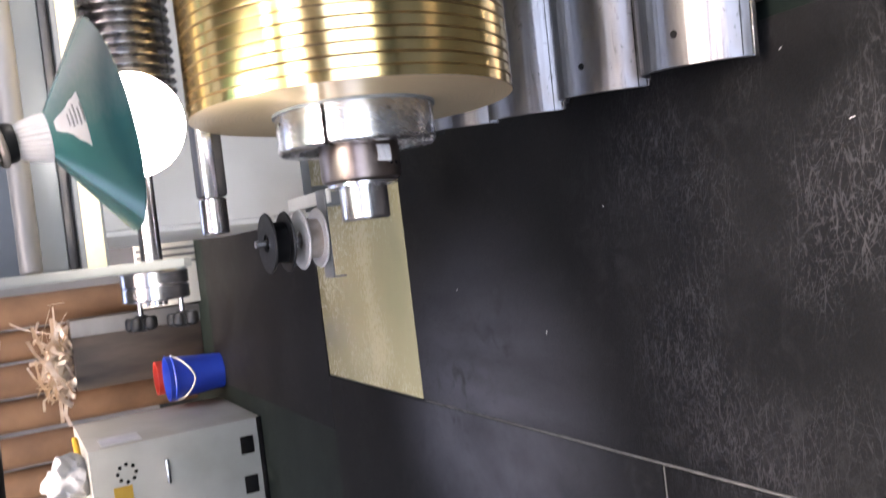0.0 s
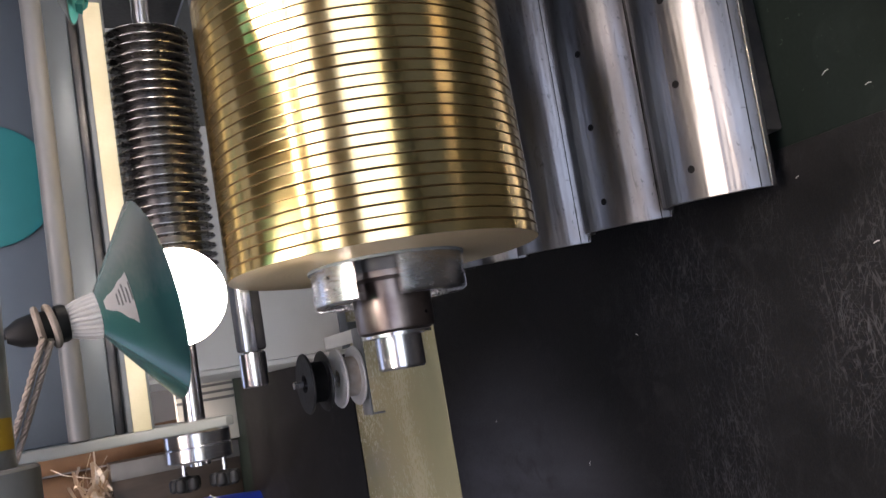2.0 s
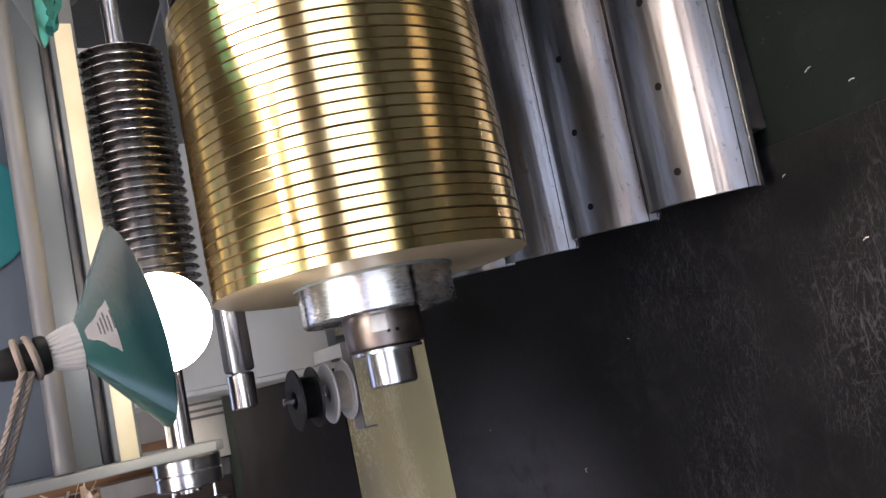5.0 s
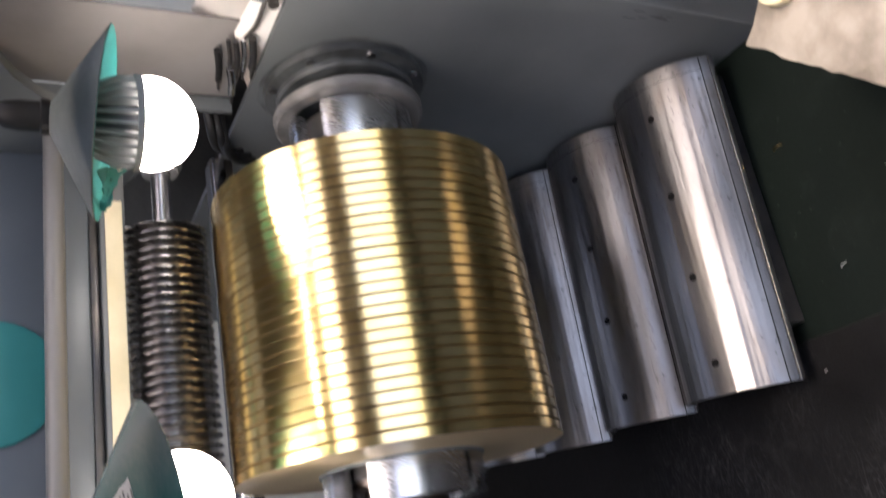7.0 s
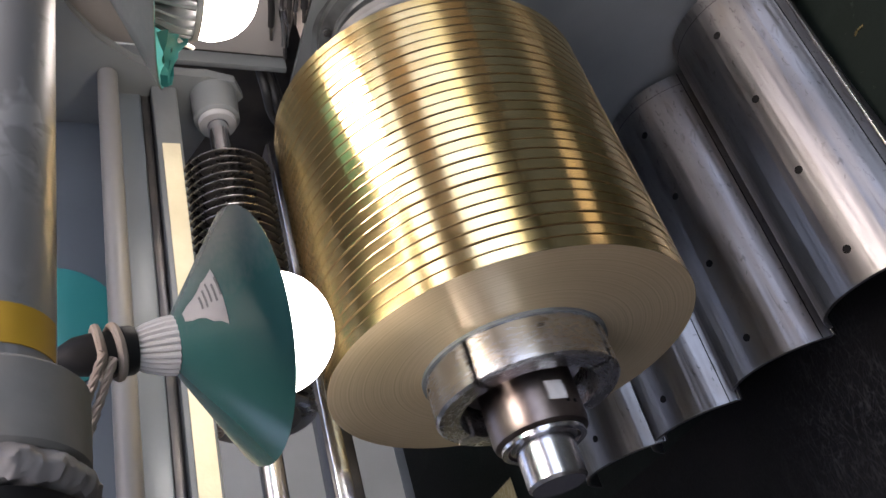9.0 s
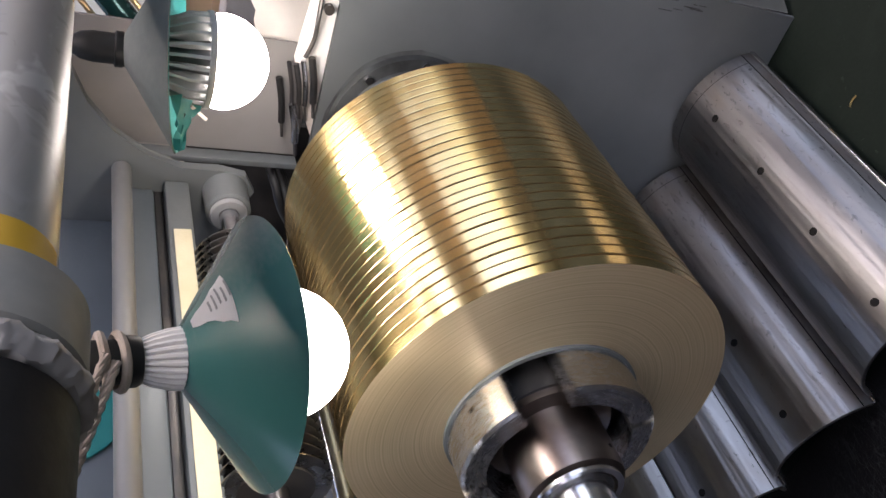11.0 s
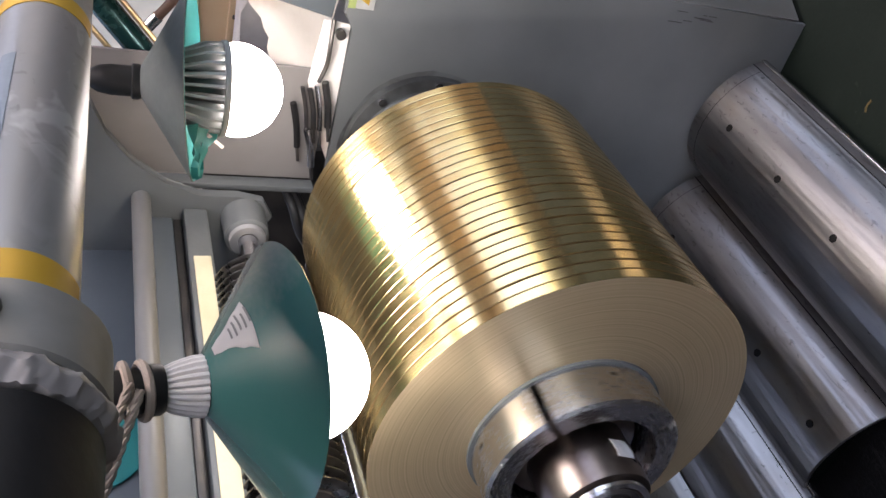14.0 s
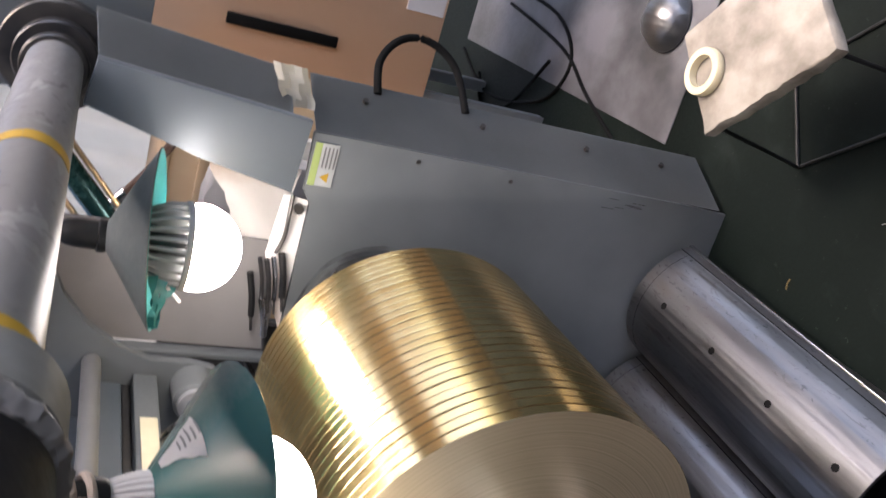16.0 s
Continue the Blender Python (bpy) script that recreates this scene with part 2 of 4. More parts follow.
FLOORGREEN.node_tree.nodes["Principled BSDF"].inputs["Specular IOR Level"].default_value = 0.12
scuff(FLOORGREEN, (0.035, 0.045, 0.038), 70, (1, 1, 1), 0.68, 0.76, 0.3)
scuff(FLOORGREEN, (0.012, 0.017, 0.015), 9, (1, 1, 1), 0.52, 0.75, 0.3)
CARD = mat("brown_cardboard", (0.1, 0.052, 0.026), 0.7, 0.0, (0.16, 0.088, 0.046), 4, fine=160, bump=0.15)
PLASTER = mat("workshop_plaster", (0.3, 0.28, 0.25), 0.8, 0.0, (0.38, 0.35, 0.31), 1.2, fine=80, bump=0.2)
BLUE = mat("blue_plastic", (0.006, 0.03, 0.3), 0.35, 0.0, (0.01, 0.045, 0.36), 6)
RED = mat("red_plastic", (0.3, 0.018, 0.012), 0.4, 0.0, (0.36, 0.03, 0.018), 6)
YELLOW = mat("yellow_tape", (0.38, 0.21, 0.012), 0.5, 0.0, (0.44, 0.26, 0.02), 9)
PAPER = mat("white_paper", (0.48, 0.47, 0.455), 0.6, 0.0, (0.55, 0.54, 0.53), 10, bump=0.1)
WOODB = mat("paper_wrapped_board", (0.15, 0.13, 0.105), 0.7, 0.0, (0.32, 0.29, 0.25), 14, fine=120, bump=0.4)
ROPE = mat("cotton_rope", (0.26, 0.21, 0.17), 0.9, 0.0, (0.34, 0.29, 0.25), 30, fine=300, bump=0.5)
INK = mat("dark_ink", (0.003, 0.003, 0.003), 0.7, 0.0, (0.006, 0.006, 0.006))
INK.node_tree.nodes["Principled BSDF"].inputs["Specular IOR Level"].default_value = 0.1


# ---- mesh helpers ----
def part(name, bm, material, parent=None, label="", smooth=True):
    me = bpy.data.meshes.new(name)
    bmesh.ops.recalc_face_normals(bm, faces=bm.faces)
    bm.to_mesh(me)
    bm.free()
    for p in me.polygons:
        p.use_smooth = smooth
    if smooth:
        me.set_sharp_from_angle(angle=radians(35))
    me.materials.append(material)
    ob = new(name, me)
    ob.parent = parent
    if label:
        tagged(ob, label)
    return ob


def thing(name, label, category, group="", kind="", m=None):
    ob = tagged(new(name), label, category, group, kind)
    if m is not None:
        ob.matrix_basis = m
    return ob


def box(x0, x1, y0, y1, z0, z1, bevel=0.004, bm=None):
    bm = bm or bmesh.new()
    m = Matrix.Translation(((x0 + x1) / 2, (y0 + y1) / 2, (z0 + z1) / 2)) @ Matrix.Diagonal((x1 - x0, y1 - y0, z1 - z0, 1))
    vs = bmesh.ops.create_cube(bm, size=1, matrix=m)["verts"]
    if bevel:
        es = list({e for v in vs for e in v.link_edges})
        bmesh.ops.bevel(bm, geom=es, offset=bevel, segments=2, affect="EDGES", profile=0.5)
    return bm


TOX = Matrix.Rotation(radians(90), 4, "Y")      # local z becomes world x


def lathe(profile, segs=48, m=None, bm=None, close=False, arc=(0, 360)):
    """Turn (radius, height) pairs about the z axis, then place by m."""
    bm = bm or bmesh.new()
    full = arc[1] - arc[0] >= 360
    n = segs if full else segs + 1
    rings = []
    for r, h in profile:
        ring = []
        for k in range(n):
            a = radians(arc[0] + (arc[1] - arc[0]) * k / segs)
            p = Vector((r * math.cos(a), r * math.sin(a), h))
            ring.append(bm.verts.new(m @ p if m else p))
        rings.append(ring)
    pairs = list(zip(rings, rings[1:])) + ([(rings[-1], rings[0])] if close else [])
    for a, b in pairs:
        for k in range(n if full else n - 1):
            bm.faces.new((a[k], a[(k + 1) % n], b[(k + 1) % n], b[k]))
    if not full and close:
        bm.faces.new([r[0] for r in rings])
        bm.faces.new([r[-1] for r in reversed(rings)])
    return bm


def solid(profile, segs=48, m=None, bm=None):
    """A turned body closed at both ends."""
    bm = bm or bmesh.new()
    lathe([(0.0004, profile[0][1])] + list(profile) + [(0.0004, profile[-1][1])], segs, m, bm)
    bmesh.ops.remove_doubles(bm, verts=bm.verts, dist=0.0008)
    return bm


def xcyl(x0, x1, y, z, r, segs=48, ch=0.003):
    m = Matrix.Translation((x0, y, z)) @ TOX
    w = x1 - x0
    return solid([(r - ch, 0), (r, ch), (r, w - ch), (r - ch, w)], segs, m)


def zcyl(x, y, z0, z1, r, segs=32, ch=0.002):
    w = z1 - z0
    return solid([(r - ch, 0), (r, ch), (r, w - ch), (r - ch, w)], segs, Matrix.Translation((x, y, z0)))


def sweep(points, r, segs=8, bm=None, smooth=6):
    """A round cord through the points, rounded by a spline."""
    bm = bm or bmesh.new()
    ps = [Vector(p) for p in points]
    path = []
    for i in range(len(ps) - 1):
        p0, p1, p2, p3 = ps[max(i - 1, 0)], ps[i], ps[i + 1], ps[min(i + 2, len(ps) - 1)]
        for k in range(smooth):
            t = k / smooth
            path.append(0.5 * ((2 * p1) + (p2 - p0) * t + (2 * p0 - 5 * p1 + 4 * p2 - p3) * t * t + (3 * p1 - p0 - 3 * p2 + p3) * t ** 3))
    path.append(ps[-1])
    rings = []
    for i, p in enumerate(path):
        d = (path[min(i + 1, len(path) - 1)] - path[max(i - 1, 0)]).normalized()
        q = d.to_track_quat("Z", "Y")
        rings.append([bm.verts.new(p + q @ Vector((r * math.cos(6.2832 * k / segs), r * math.sin(6.2832 * k / segs), 0))) for k in range(segs)])
    for a, b in zip(rings, rings[1:]):
        for k in range(segs):
            bm.faces.new((a[k], a[(k + 1) % segs], b[(k + 1) % segs], b[k]))
    bm.faces.new(rings[0])
    bm.faces.new(rings[-1])
    return bm


def slab(outline, axis, lo, hi, bevel=0.003, bm=None):
    """A plate: an outline in the plane across axis ('x': (y, z) pairs; 'y': (x, z); 'z': (x, y)), from lo to hi along it."""
    bm = bm or bmesh.new()

    def at(p, h):
        return {"x": (h, p[0], p[1]), "y": (p[0], h, p[1]), "z": (p[0], p[1], h)}[axis]
    a = [bm.verts.new(at(p, lo)) for p in outline]
    b = [bm.verts.new(at(p, hi)) for p in outline]
    n = len(outline)
    fs = [bm.faces.new(a), bm.faces.new(list(reversed(b)))]
    for k in range(n):
        bm.faces.new((a[k], b[k], b[(k + 1) % n], a[(k + 1) % n]))
    if bevel:
        bmesh.ops.bevel(bm, geom=list({e for f in fs for e in f.edges}), offset=bevel, segments=2, affect="EDGES", profile=0.5)
    return bm


HUB = mat("brown_oiled_steel", (0.13, 0.1, 0.09), 0.22, 1.0, (0.24, 0.2, 0.18), 18, bump=0.1, rough2=0.4)
TIN = mat("bright_tin_sheet", (0.85, 0.81, 0.76), 0.4, 0.0, (0.5, 0.32, 0.22), 5, (0.5, 0.75), bump=0.2)
PINKGREY = mat("primed_grey_sheet", (0.19, 0.176, 0.168), 0.45, 0.0, (0.25, 0.232, 0.222), 5, bump=0.06)
CLOTH = mat("cream_curtain", (0.7, 0.66, 0.58), 0.9, 0.0, (0.78, 0.74, 0.66), 3, bump=0.3)
PLY = mat("brown_board", (0.5, 0.32, 0.2), 0.5, 0.0, (0.58, 0.39, 0.26), 2.5, fine=90, bump=0.1, stretch=(1, 1, 0.2))
n_, l_ = CLOTH.node_tree.nodes, CLOTH.node_tree.links
thin, both = n_.new("ShaderNodeBsdfTranslucent"), n_.new("ShaderNodeMixShader")
thin.inputs["Color"].default_value = (0.8, 0.74, 0.64, 1)
both.inputs[0].default_value = 0.55
l_.new(n_["Principled BSDF"].outputs[0], both.inputs[1])
l_.new(thin.outputs[0], both.inputs[2])
l_.new(both.outputs[0], n_["Material Output"].inputs["Surface"])
GLASSGREEN = mat("dark_teal_barrel", (0.01, 0.05, 0.05), 0.15, 0.5, (0.02, 0.08, 0.075), 8)

# ---- the building ----
RX0, RX1, RY0, RY1, RZ = -5.0, 9.5, -4.0, 9.0, 4.6
tagged(part("floor", box(RX0, RX1, RY0, RY1, -0.1, 0, 0), FLOORGREEN), "worn dark green painted concrete workshop floor", "floor", kind="structure")
tagged(part("wall_north", box(RX0, RX1, RY1, RY1 + 0.2, 0, RZ, 0), PLASTER), "plain plastered workshop wall behind the machine", "wall", kind="structure")
tagged(part("wall_west", box(RX0 - 0.2, RX0, RY0, RY1, 0, RZ, 0), PLASTER), "plain plastered workshop end wall", "wall", kind="structure")
for i, (y0, y1, z0, z1) in enumerate(((RY0, RY1, 0, 0.08), (RY0, RY1, 3.8, RZ), (RY0, -3.0, 0.08, 3.8), (-0.5, 0.5, 0.08, 3.8), (6.5, RY1, 0.08, 3.8))):
    tagged(part("wall_east_%d" % (i + 1), box(RX1, RX1 + 0.2, y0, y1, z0, z1, 0), PLASTER), "plain plastered wall with wide window openings", "wall", kind="structure")
# unseen south wall, added so the coil reflects dark and bright bands
DARKWALL = mat("dark_unseen_wall", (0.03, 0.045, 0.04), 0.5, 0.0, (0.045, 0.06, 0.055), 2, bump=0.1)
for i, (x0, x1, z0, z1) in enumerate(((RX0, RX1, 0, 1.15), (RX0, -4.7, 1.15, 4.4), (9.2, RX1, 1.15, 4.4), (RX0, RX1, 4.4, RZ))):
    tagged(part("wall_south_%d" % (i + 1), box(x0, x1, RY0 - 0.2, RY0, z0, z1, 0), DARKWALL if i == 0 else PLASTER), "added unseen wall, dark below high openings, to shape the coil's reflections", "wall", kind="structure")
# unseen ceiling, added: its strips and openings shape light and reflections
bm = bmesh.new()
for y0, y1 in ((RY0, -1.95), (0.05, 4.4), (6.4, RY1)):
    box(RX0, RX1, y0, y1, RZ, RZ + 0.12, 0, bm)
for x0, x1 in ((RX0, -4.6), (9.0, RX1)):
    box(x0, x1, -1.95, 6.4, RZ + 0.124, RZ + 0.2, 0, bm)
for y in (5.4,):
    box(-4.6, 9.0, y - 0.05, y + 0.05, RZ, RZ + 0.1, 0, bm)
tagged(part("ceiling", bm, PLASTER), "added unseen pale ceiling with long openings to shape the light on the coil", "ceiling", kind="structure")

# ---- mats ----
for x0, x1, y0, y1 in ((-0.585, 0.325, -1.2, 2.73), (-2.3, -0.595, -0.6, 1.491), (-2.3, -0.595, 1.5, 3.72), (-0.85, 0.5, 3.72, 6.1)):
    tagged(part("rubber_mat", box(x0, x1, y0, y1, 0.0, 0.006, 0.002), MAT), "scuffed black rubber sheet lying on the floor", "floor mat", "mats on the floor")

# the green floor again, with its glossy reflection painted in as olive
OLIVE = mat("olive_bright_floor", (0.28, 0.255, 0.135), 0.12, 0.0, (0.42, 0.36, 0.2), 3, (0.3, 0.75), fine=120, bump=0.04, rough2=0.3, stretch=(0.5, 1, 1))
tagged(part("bright_floor", box(-0.585, 0.6, 2.74, 3.71, 0.0, 0.003, 0.001), OLIVE), "green floor between the mats, its reflected brightness put into an olive colour", "floor marking", kind="structure")
JOINT = mat("dusty_joint", (0.05, 0.05, 0.047), 0.8, 0.0, (0.11, 0.11, 0.1), 20)
tagged(part("floor_joint", box(-2.3, -0.595, 1.4935, 1.4985, 0.0, 0.0035, 0), JOINT), "dusty pale joint between the rubber mats", "floor joint", kind="structure")
tagged(part("floor_joint", box(-0.5925, -0.5875, -0.6, 2.73, 0.0, 0.0035, 0), JOINT), "dusty pale joint between the rubber mats", "floor joint", kind="structure")

CONCRETE = mat("bare_concrete", (0.045, 0.046, 0.049), 0.28, 0.0, (0.14, 0.138, 0.15), 5, fine=110, bump=0.15)
tagged(part("floor_patch", box(1.22, 2.6, 0.47, 0.862, 0.0, 0.003, 0.001), CONCRETE), "bare pale concrete patch where the floor paint has worn off", "floor patch", kind="structure")

# ---- the winding coil and its mandrel ----
# darkened copy of the brass edge: shade in the ring gaps, as colour
GAPSHADE = mat("shaded_strip_edge", (0.17, 0.105, 0.045), 0.5, 0.5, (0.24, 0.155, 0.07), 20)
RINGGREY = mat("dirty_pale_ring", (0.12, 0.115, 0.11), 0.4, 0.4, (0.27, 0.26, 0.25), 14)
CY, CZ, CR = 1.282, 0.759, 0.2645
CX0, CX1, RINGS = 0.219, 0.689, 27
COLLAR = 0.13


def along(x):
    return Matrix.Translation((x, 0, 0)) @ TOX


def split_collar(g, name, x, w, r, inner):
    """Four segments with one wide gap and three narrow ones."""
    for a0, a1 in ((17, 87.5), (92.5, 177.5), (182.5, 267.5), (272.5, 343)):
        bm = lathe([(inner, 0), (r - 0.004, 0), (r, 0.004), (r, w - 0.003), (r - 0.003, w), (inner, w)], 22, along(x), close=True, arc=(a0, a1))
        part(name, bm, COLLARSTEEL, g)


def build_mandrel():
    g = thing("winding_mandrel", "steel expanding mandrel with a split collar, turning with the coil", "mandrel", m=pose(0, CY, CZ))
    part("core_shaft", solid([(0.09, 0), (0.09, 0.64)], 48, along(0.2)), DARKSTEEL, g, "dark oiled core shaft")
    split_collar(g, "collar_segment", 0.155, 0.09, COLLAR, 0.098)
    part("coil_liner", lathe([(COLLAR - 0.002, 0), (COLLAR + 0.0042, 0), (COLLAR + 0.0042, 0.03), (COLLAR - 0.002, 0.03)], 64, along(CX0 - 0.003), close=True), GREY, g, "grey liner ring")
    part("hub", solid([(0.055, 0), (0.064, 0.004), (0.066, 0.012), (0.066, 0.085), (0.085, 0.09), (0.085, 0.125)], 48, along(0.1)), HUB, g, "brown oiled steel hub")
    part("snap_ring", lathe([(0.05, 0), (0.058, 0), (0.058, 0.005), (0.05, 0.005)], 40, along(0.094), close=True), POLISHED, g)
    part("end_stub", solid([(0.036, 0), (0.04, 0.004), (0.04, 0.056), (0.046, 0.058), (0.046, 0.066)], 40, along(0.038)), POLISHED, g)
    a = radians(238)
    bm = bmesh.new()
    bmesh.ops.create_grid(bm, x_segments=8, y_segments=8, size=0.013)
    for v in bm.verts:
        v.co.z = 0.0012 + 0.0015 * noise.noise(v.co * 160) - 7.0 * v.co.y ** 2
    bmesh.ops.solidify(bm, geom=bm.faces[:], thickness=0.001)
    tag = part("taped_note", bm, PAPER, g, "crumpled white paper taped on the hub")
    tag.matrix_basis = Matrix.Translation((0.14, 0.0665 * math.sin(a), -0.0665 * math.cos(a))) @ Vector((0, math.sin(a), -math.cos(a))).to_track_quat("Z", "X").to_matrix().to_4x4()
    for a, r in ((250, 0.066), (262, 0.066), (60, 0.066), (135, COLLAR), (225, COLLAR), (320, COLLAR)):
        b = radians(a)
        q = Vector((0, math.sin(b), -math.cos(b))).to_track_quat("Z", "X").to_matrix().to_4x4()
        part("set_screw_hole", solid([(0.003, -0.002), (0.003, 0.0006)], 10, Matrix.Translation((0.125 if r < 0.1 else 0.2, r * math.sin(b), -r * math.cos(b))) @ q), INK, g, "dark set screw hole")
    split_collar(g, "rear_collar_segment", CX1 - 0.01, 0.17, 0.114, 0.092)
    part("rear_ring", lathe([(0.112, 0), (0.134, 0.0), (0.139, 0.004), (0.14, 0.018), (0.134, 0.024), (0.112, 0.026)], 56, along(CX1 + 0.16), close=True), RINGGREY, g, "dirty pale clamping ring")
    return g


def build_coil():
    g = thing("brass_coil", "bright brass strip slit into narrow rings, wound on a mandrel", "metal coil", m=pose(0, CY, CZ))
    w = (CX1 - CX0) / RINGS
    prof = [(COLLAR + 0.0045, 0.0013), (CR - 0.0006, 0.0013), (CR, 0.0018), (CR, w - 0.0018), (CR - 0.0006, w - 0.0013), (COLLAR + 0.0045, w - 0.0013)]
    rnd = random.Random(5)
    inner = None
    for k in range(RINGS):
        if k < 2:
            ob = part("strip_ring", lathe(prof, 128, TOX, close=True), BRASS, g)
            ob.data.materials.append(BRASSEND if k == 0 else GAPSHADE)
            for p in ob.data.polygons:
                if abs(p.normal.x) > 0.9:
                    p.material_index = 1
            inner = ob.data
        else:
            ob = new("strip_ring", inner)
            ob.parent = g
        s = 1 - rnd.random() * 0.0022
        ob.matrix_basis = pose(CX0 + k * w, 0, 0, rnd.uniform(0, 360), rnd.uniform(-0.09, 0.09), rnd.uniform(-0.09, 0.09)) @ Matrix.Diagonal((1, s, s, 1))
    return g


mandrel = build_mandrel()
coil = build_coil()

# ---- separator roller above the coil ----
SY, SZ = 1.42, 1.083


def build_separator():
    g = thing("separator_roller", "steel shaft carrying many thin spacer discs above the coil", "roller", m=pose(0, SY, SZ))
    part("shaft", solid([(0.017, 0), (0.017, 0.94)], 28, along(-0.06)), POLISHED, g)
    part("sleeve", solid([(0.05, 0), (0.05, 0.445)], 36, along(0.23)), DARKSTEEL, g, "dark oiled sleeve")
    first = part("spacer_disc", lathe([(0.045, 0), (0.0715, 0), (0.073, 0.0006), (0.073, 0.0018), (0.0715, 0.0024), (0.045, 0.0024)], 48, TOX, close=True), mat("spacer_steel", (0.2, 0.2, 0.205), 0.18, 1.0, (0.36, 0.35, 0.34), 20, bump=0.05), g)
    rnd = random.Random(8)
    for k in range(28):
        ob = first
        if k:
            ob = new("spacer_disc", first.data)
            ob.parent = g
        ob.matrix_basis = pose(0.235 + k * 0.44 / 27 + rnd.uniform(-0.001, 0.001), 0, 0, 0, rnd.uniform(-0.4, 0.4), rnd.uniform(-0.6, 0.6))
    part("end_flange", solid([(0.05, 0), (0.053, 0.003), (0.053, 0.022), (0.05, 0.024), (0.053, 0.026), (0.053, 0.045), (0.05, 0.048)], 44, along(-0.052)), POLISHED, g, "polished bearing flange")
    for dy, dz in ((-0.005, 0.028), (-0.03, -0.032)):
        part("knob_stem", solid([(0.004, 0), (0.004, 0.035)], 12, Matrix.Translation((-0.083, dy, dz)) @ TOX), POLISHED, g)
        bm = solid([(0.008, 0), (0.015, 0.004), (0.015, 0.02), (0.008, 0.026)], 20, Matrix.Translation((-0.098, dy, dz)) @ TOX)
        for k in range(5):
            c = 6.2832 * k / 5
            solid([(0.006, 0.002), (0.009, 0.006), (0.009, 0.018), (0.006, 0.023)], 12, Matrix.Translation((-0.098, dy + 0.017 * math.cos(c), dz + 0.017 * math.sin(c))) @ TOX, bm)
        part("clamp_knob", bm, BLACK, g, "black lobed clamp knob")
    return g


separator = build_separator()


# ---- curved steel plates under the coil ----
SR, HALF = 0.151, 66.5


def build_shell(m):
    ln = 0.66
    g = thing("steel_shell", "worn curved steel plate with drilled holes on a low bed", "steel plate", "curved plates under the coil", m=m)
    bm = lathe([(SR - 0.0015, 0), (SR, 0.0015), (SR, ln - 0.0015), (SR - 0.0015, ln), (SR - 0.007, ln), (SR - 0.007, 0)], 56, TOX, close=True, arc=(180 - HALF, 180 + HALF))
    part("curved_plate", bm, STEEL, g)
    part("edge_groove", lathe([(SR - 0.002, 0.001), (SR + 0.0004, 0.001), (SR + 0.0004, ln - 0.001), (SR - 0.002, ln - 0.001)], 2, TOX, close=True, arc=(239.4, 240.2)), INK, g, "dark scored line along the edge")
    y, z = -SR * math.sin(radians(HALF)), SR * math.cos(radians(HALF))
    part("edge_lip", box(0.0, ln, y - 0.004, y + 0.002, z - 0.012, z - 0.001, 0.0015), POLISHED, g, "bright ground lip")
    part("end_groove", lathe([(SR - 0.002, ln - 0.03), (SR + 0.0003, ln - 0.03), (SR + 0.0003, ln - 0.029), (SR - 0.002, ln - 0.029)], 40, TOX, close=True, arc=(130, 240)), INK, g, "fine scored ring")
    for k in range(4):
        a = radians(193.5)
        n = Vector((0, math.sin(a), -math.cos(a)))
        c = Vector((0.06 + 0.1675 * k, 0, 0)) + n * (SR + 0.0003)
        part("drilled_hole", solid([(0.0075, -0.004), (0.0075, 0.0004)], 18, Matrix.Translation(c) @ n.to_track_quat("Z", "X").to_matrix().to_4x4()), INK, g, "dark drilled hole")
    return g


shell = build_shell(pose(0.263, 1.1975, 0.006, 0, -1.5, -3.7))
for y, z, dx in ((1.4745, 0.008, 0.004), (1.6885, 0.072, -0.004), (1.86, 0.142, 0.0)):
    copy_thing(shell, pose(0.263 + dx, y, z, 0, -1.5, -3.7))
bed = thing("low_bed", "oil blackened steel bed under the curved plates", "machine bed")
part("block", box(0.36, 0.9, 1.06, 1.95, 0.0, 0.062, 0.006), DARKSTEEL, bed)
for y0, z0, z1 in ((1.6, 0.0625, 0.118), (1.77, 0.1185, 0.19)):
    part("riser", box(0.36, 0.9, y0, 1.95, z0, z1, 0.004), DARKSTEEL, bed)
for y in (1.18, 1.455):
    part("rib", box(0.38, 0.9, y - 0.01, y + 0.01, 0.0625, 0.135, 0.002), DARKSTEEL, bed)

# ---- machine frame ----
WX = 0.93
fr = thing("slitting_machine", "grey painted steel side frame of a slitting machine", "machine")
part("side_plate", slab([(0.936, 0.0), (0.932, 0.15), (0.925, 0.955), (1.035, 0.951), (1.06, 0.93), (2.7, 0.93), (2.7, 0.0)], "x", WX, WX + 0.012), GREY, fr)


def plate(corners, thick):
    """A flat sheet through four corners."""
    bm = bmesh.new()
    f = bm.faces.new([bm.verts.new(p) for p in corners])
    bmesh.ops.solidify(bm, geom=[f], thickness=thick)
    es = [e for e in bm.edges if e.calc_length() > thick * 3]
    bmesh.ops.bevel(bm, geom=es, offset=thick * 0.25, segments=1, affect="EDGES")
    return bm


part("front_flange", plate([(WX + 0.002, 0.9235, 0.953), (1.07, 0.85, 0.953), (1.075, 0.852, 0.02), (WX + 0.002, 0.931, 0.02)], 0.012), GREY, fr)
part("upper_arm", slab([(0.868, 1.318), (0.902, 0.968), (1.035, 0.978), (1.0, 1.14), (0.945, 1.33)], "x", WX - 0.03, WX - 0.002, 0.004), BLUEGREY, fr)
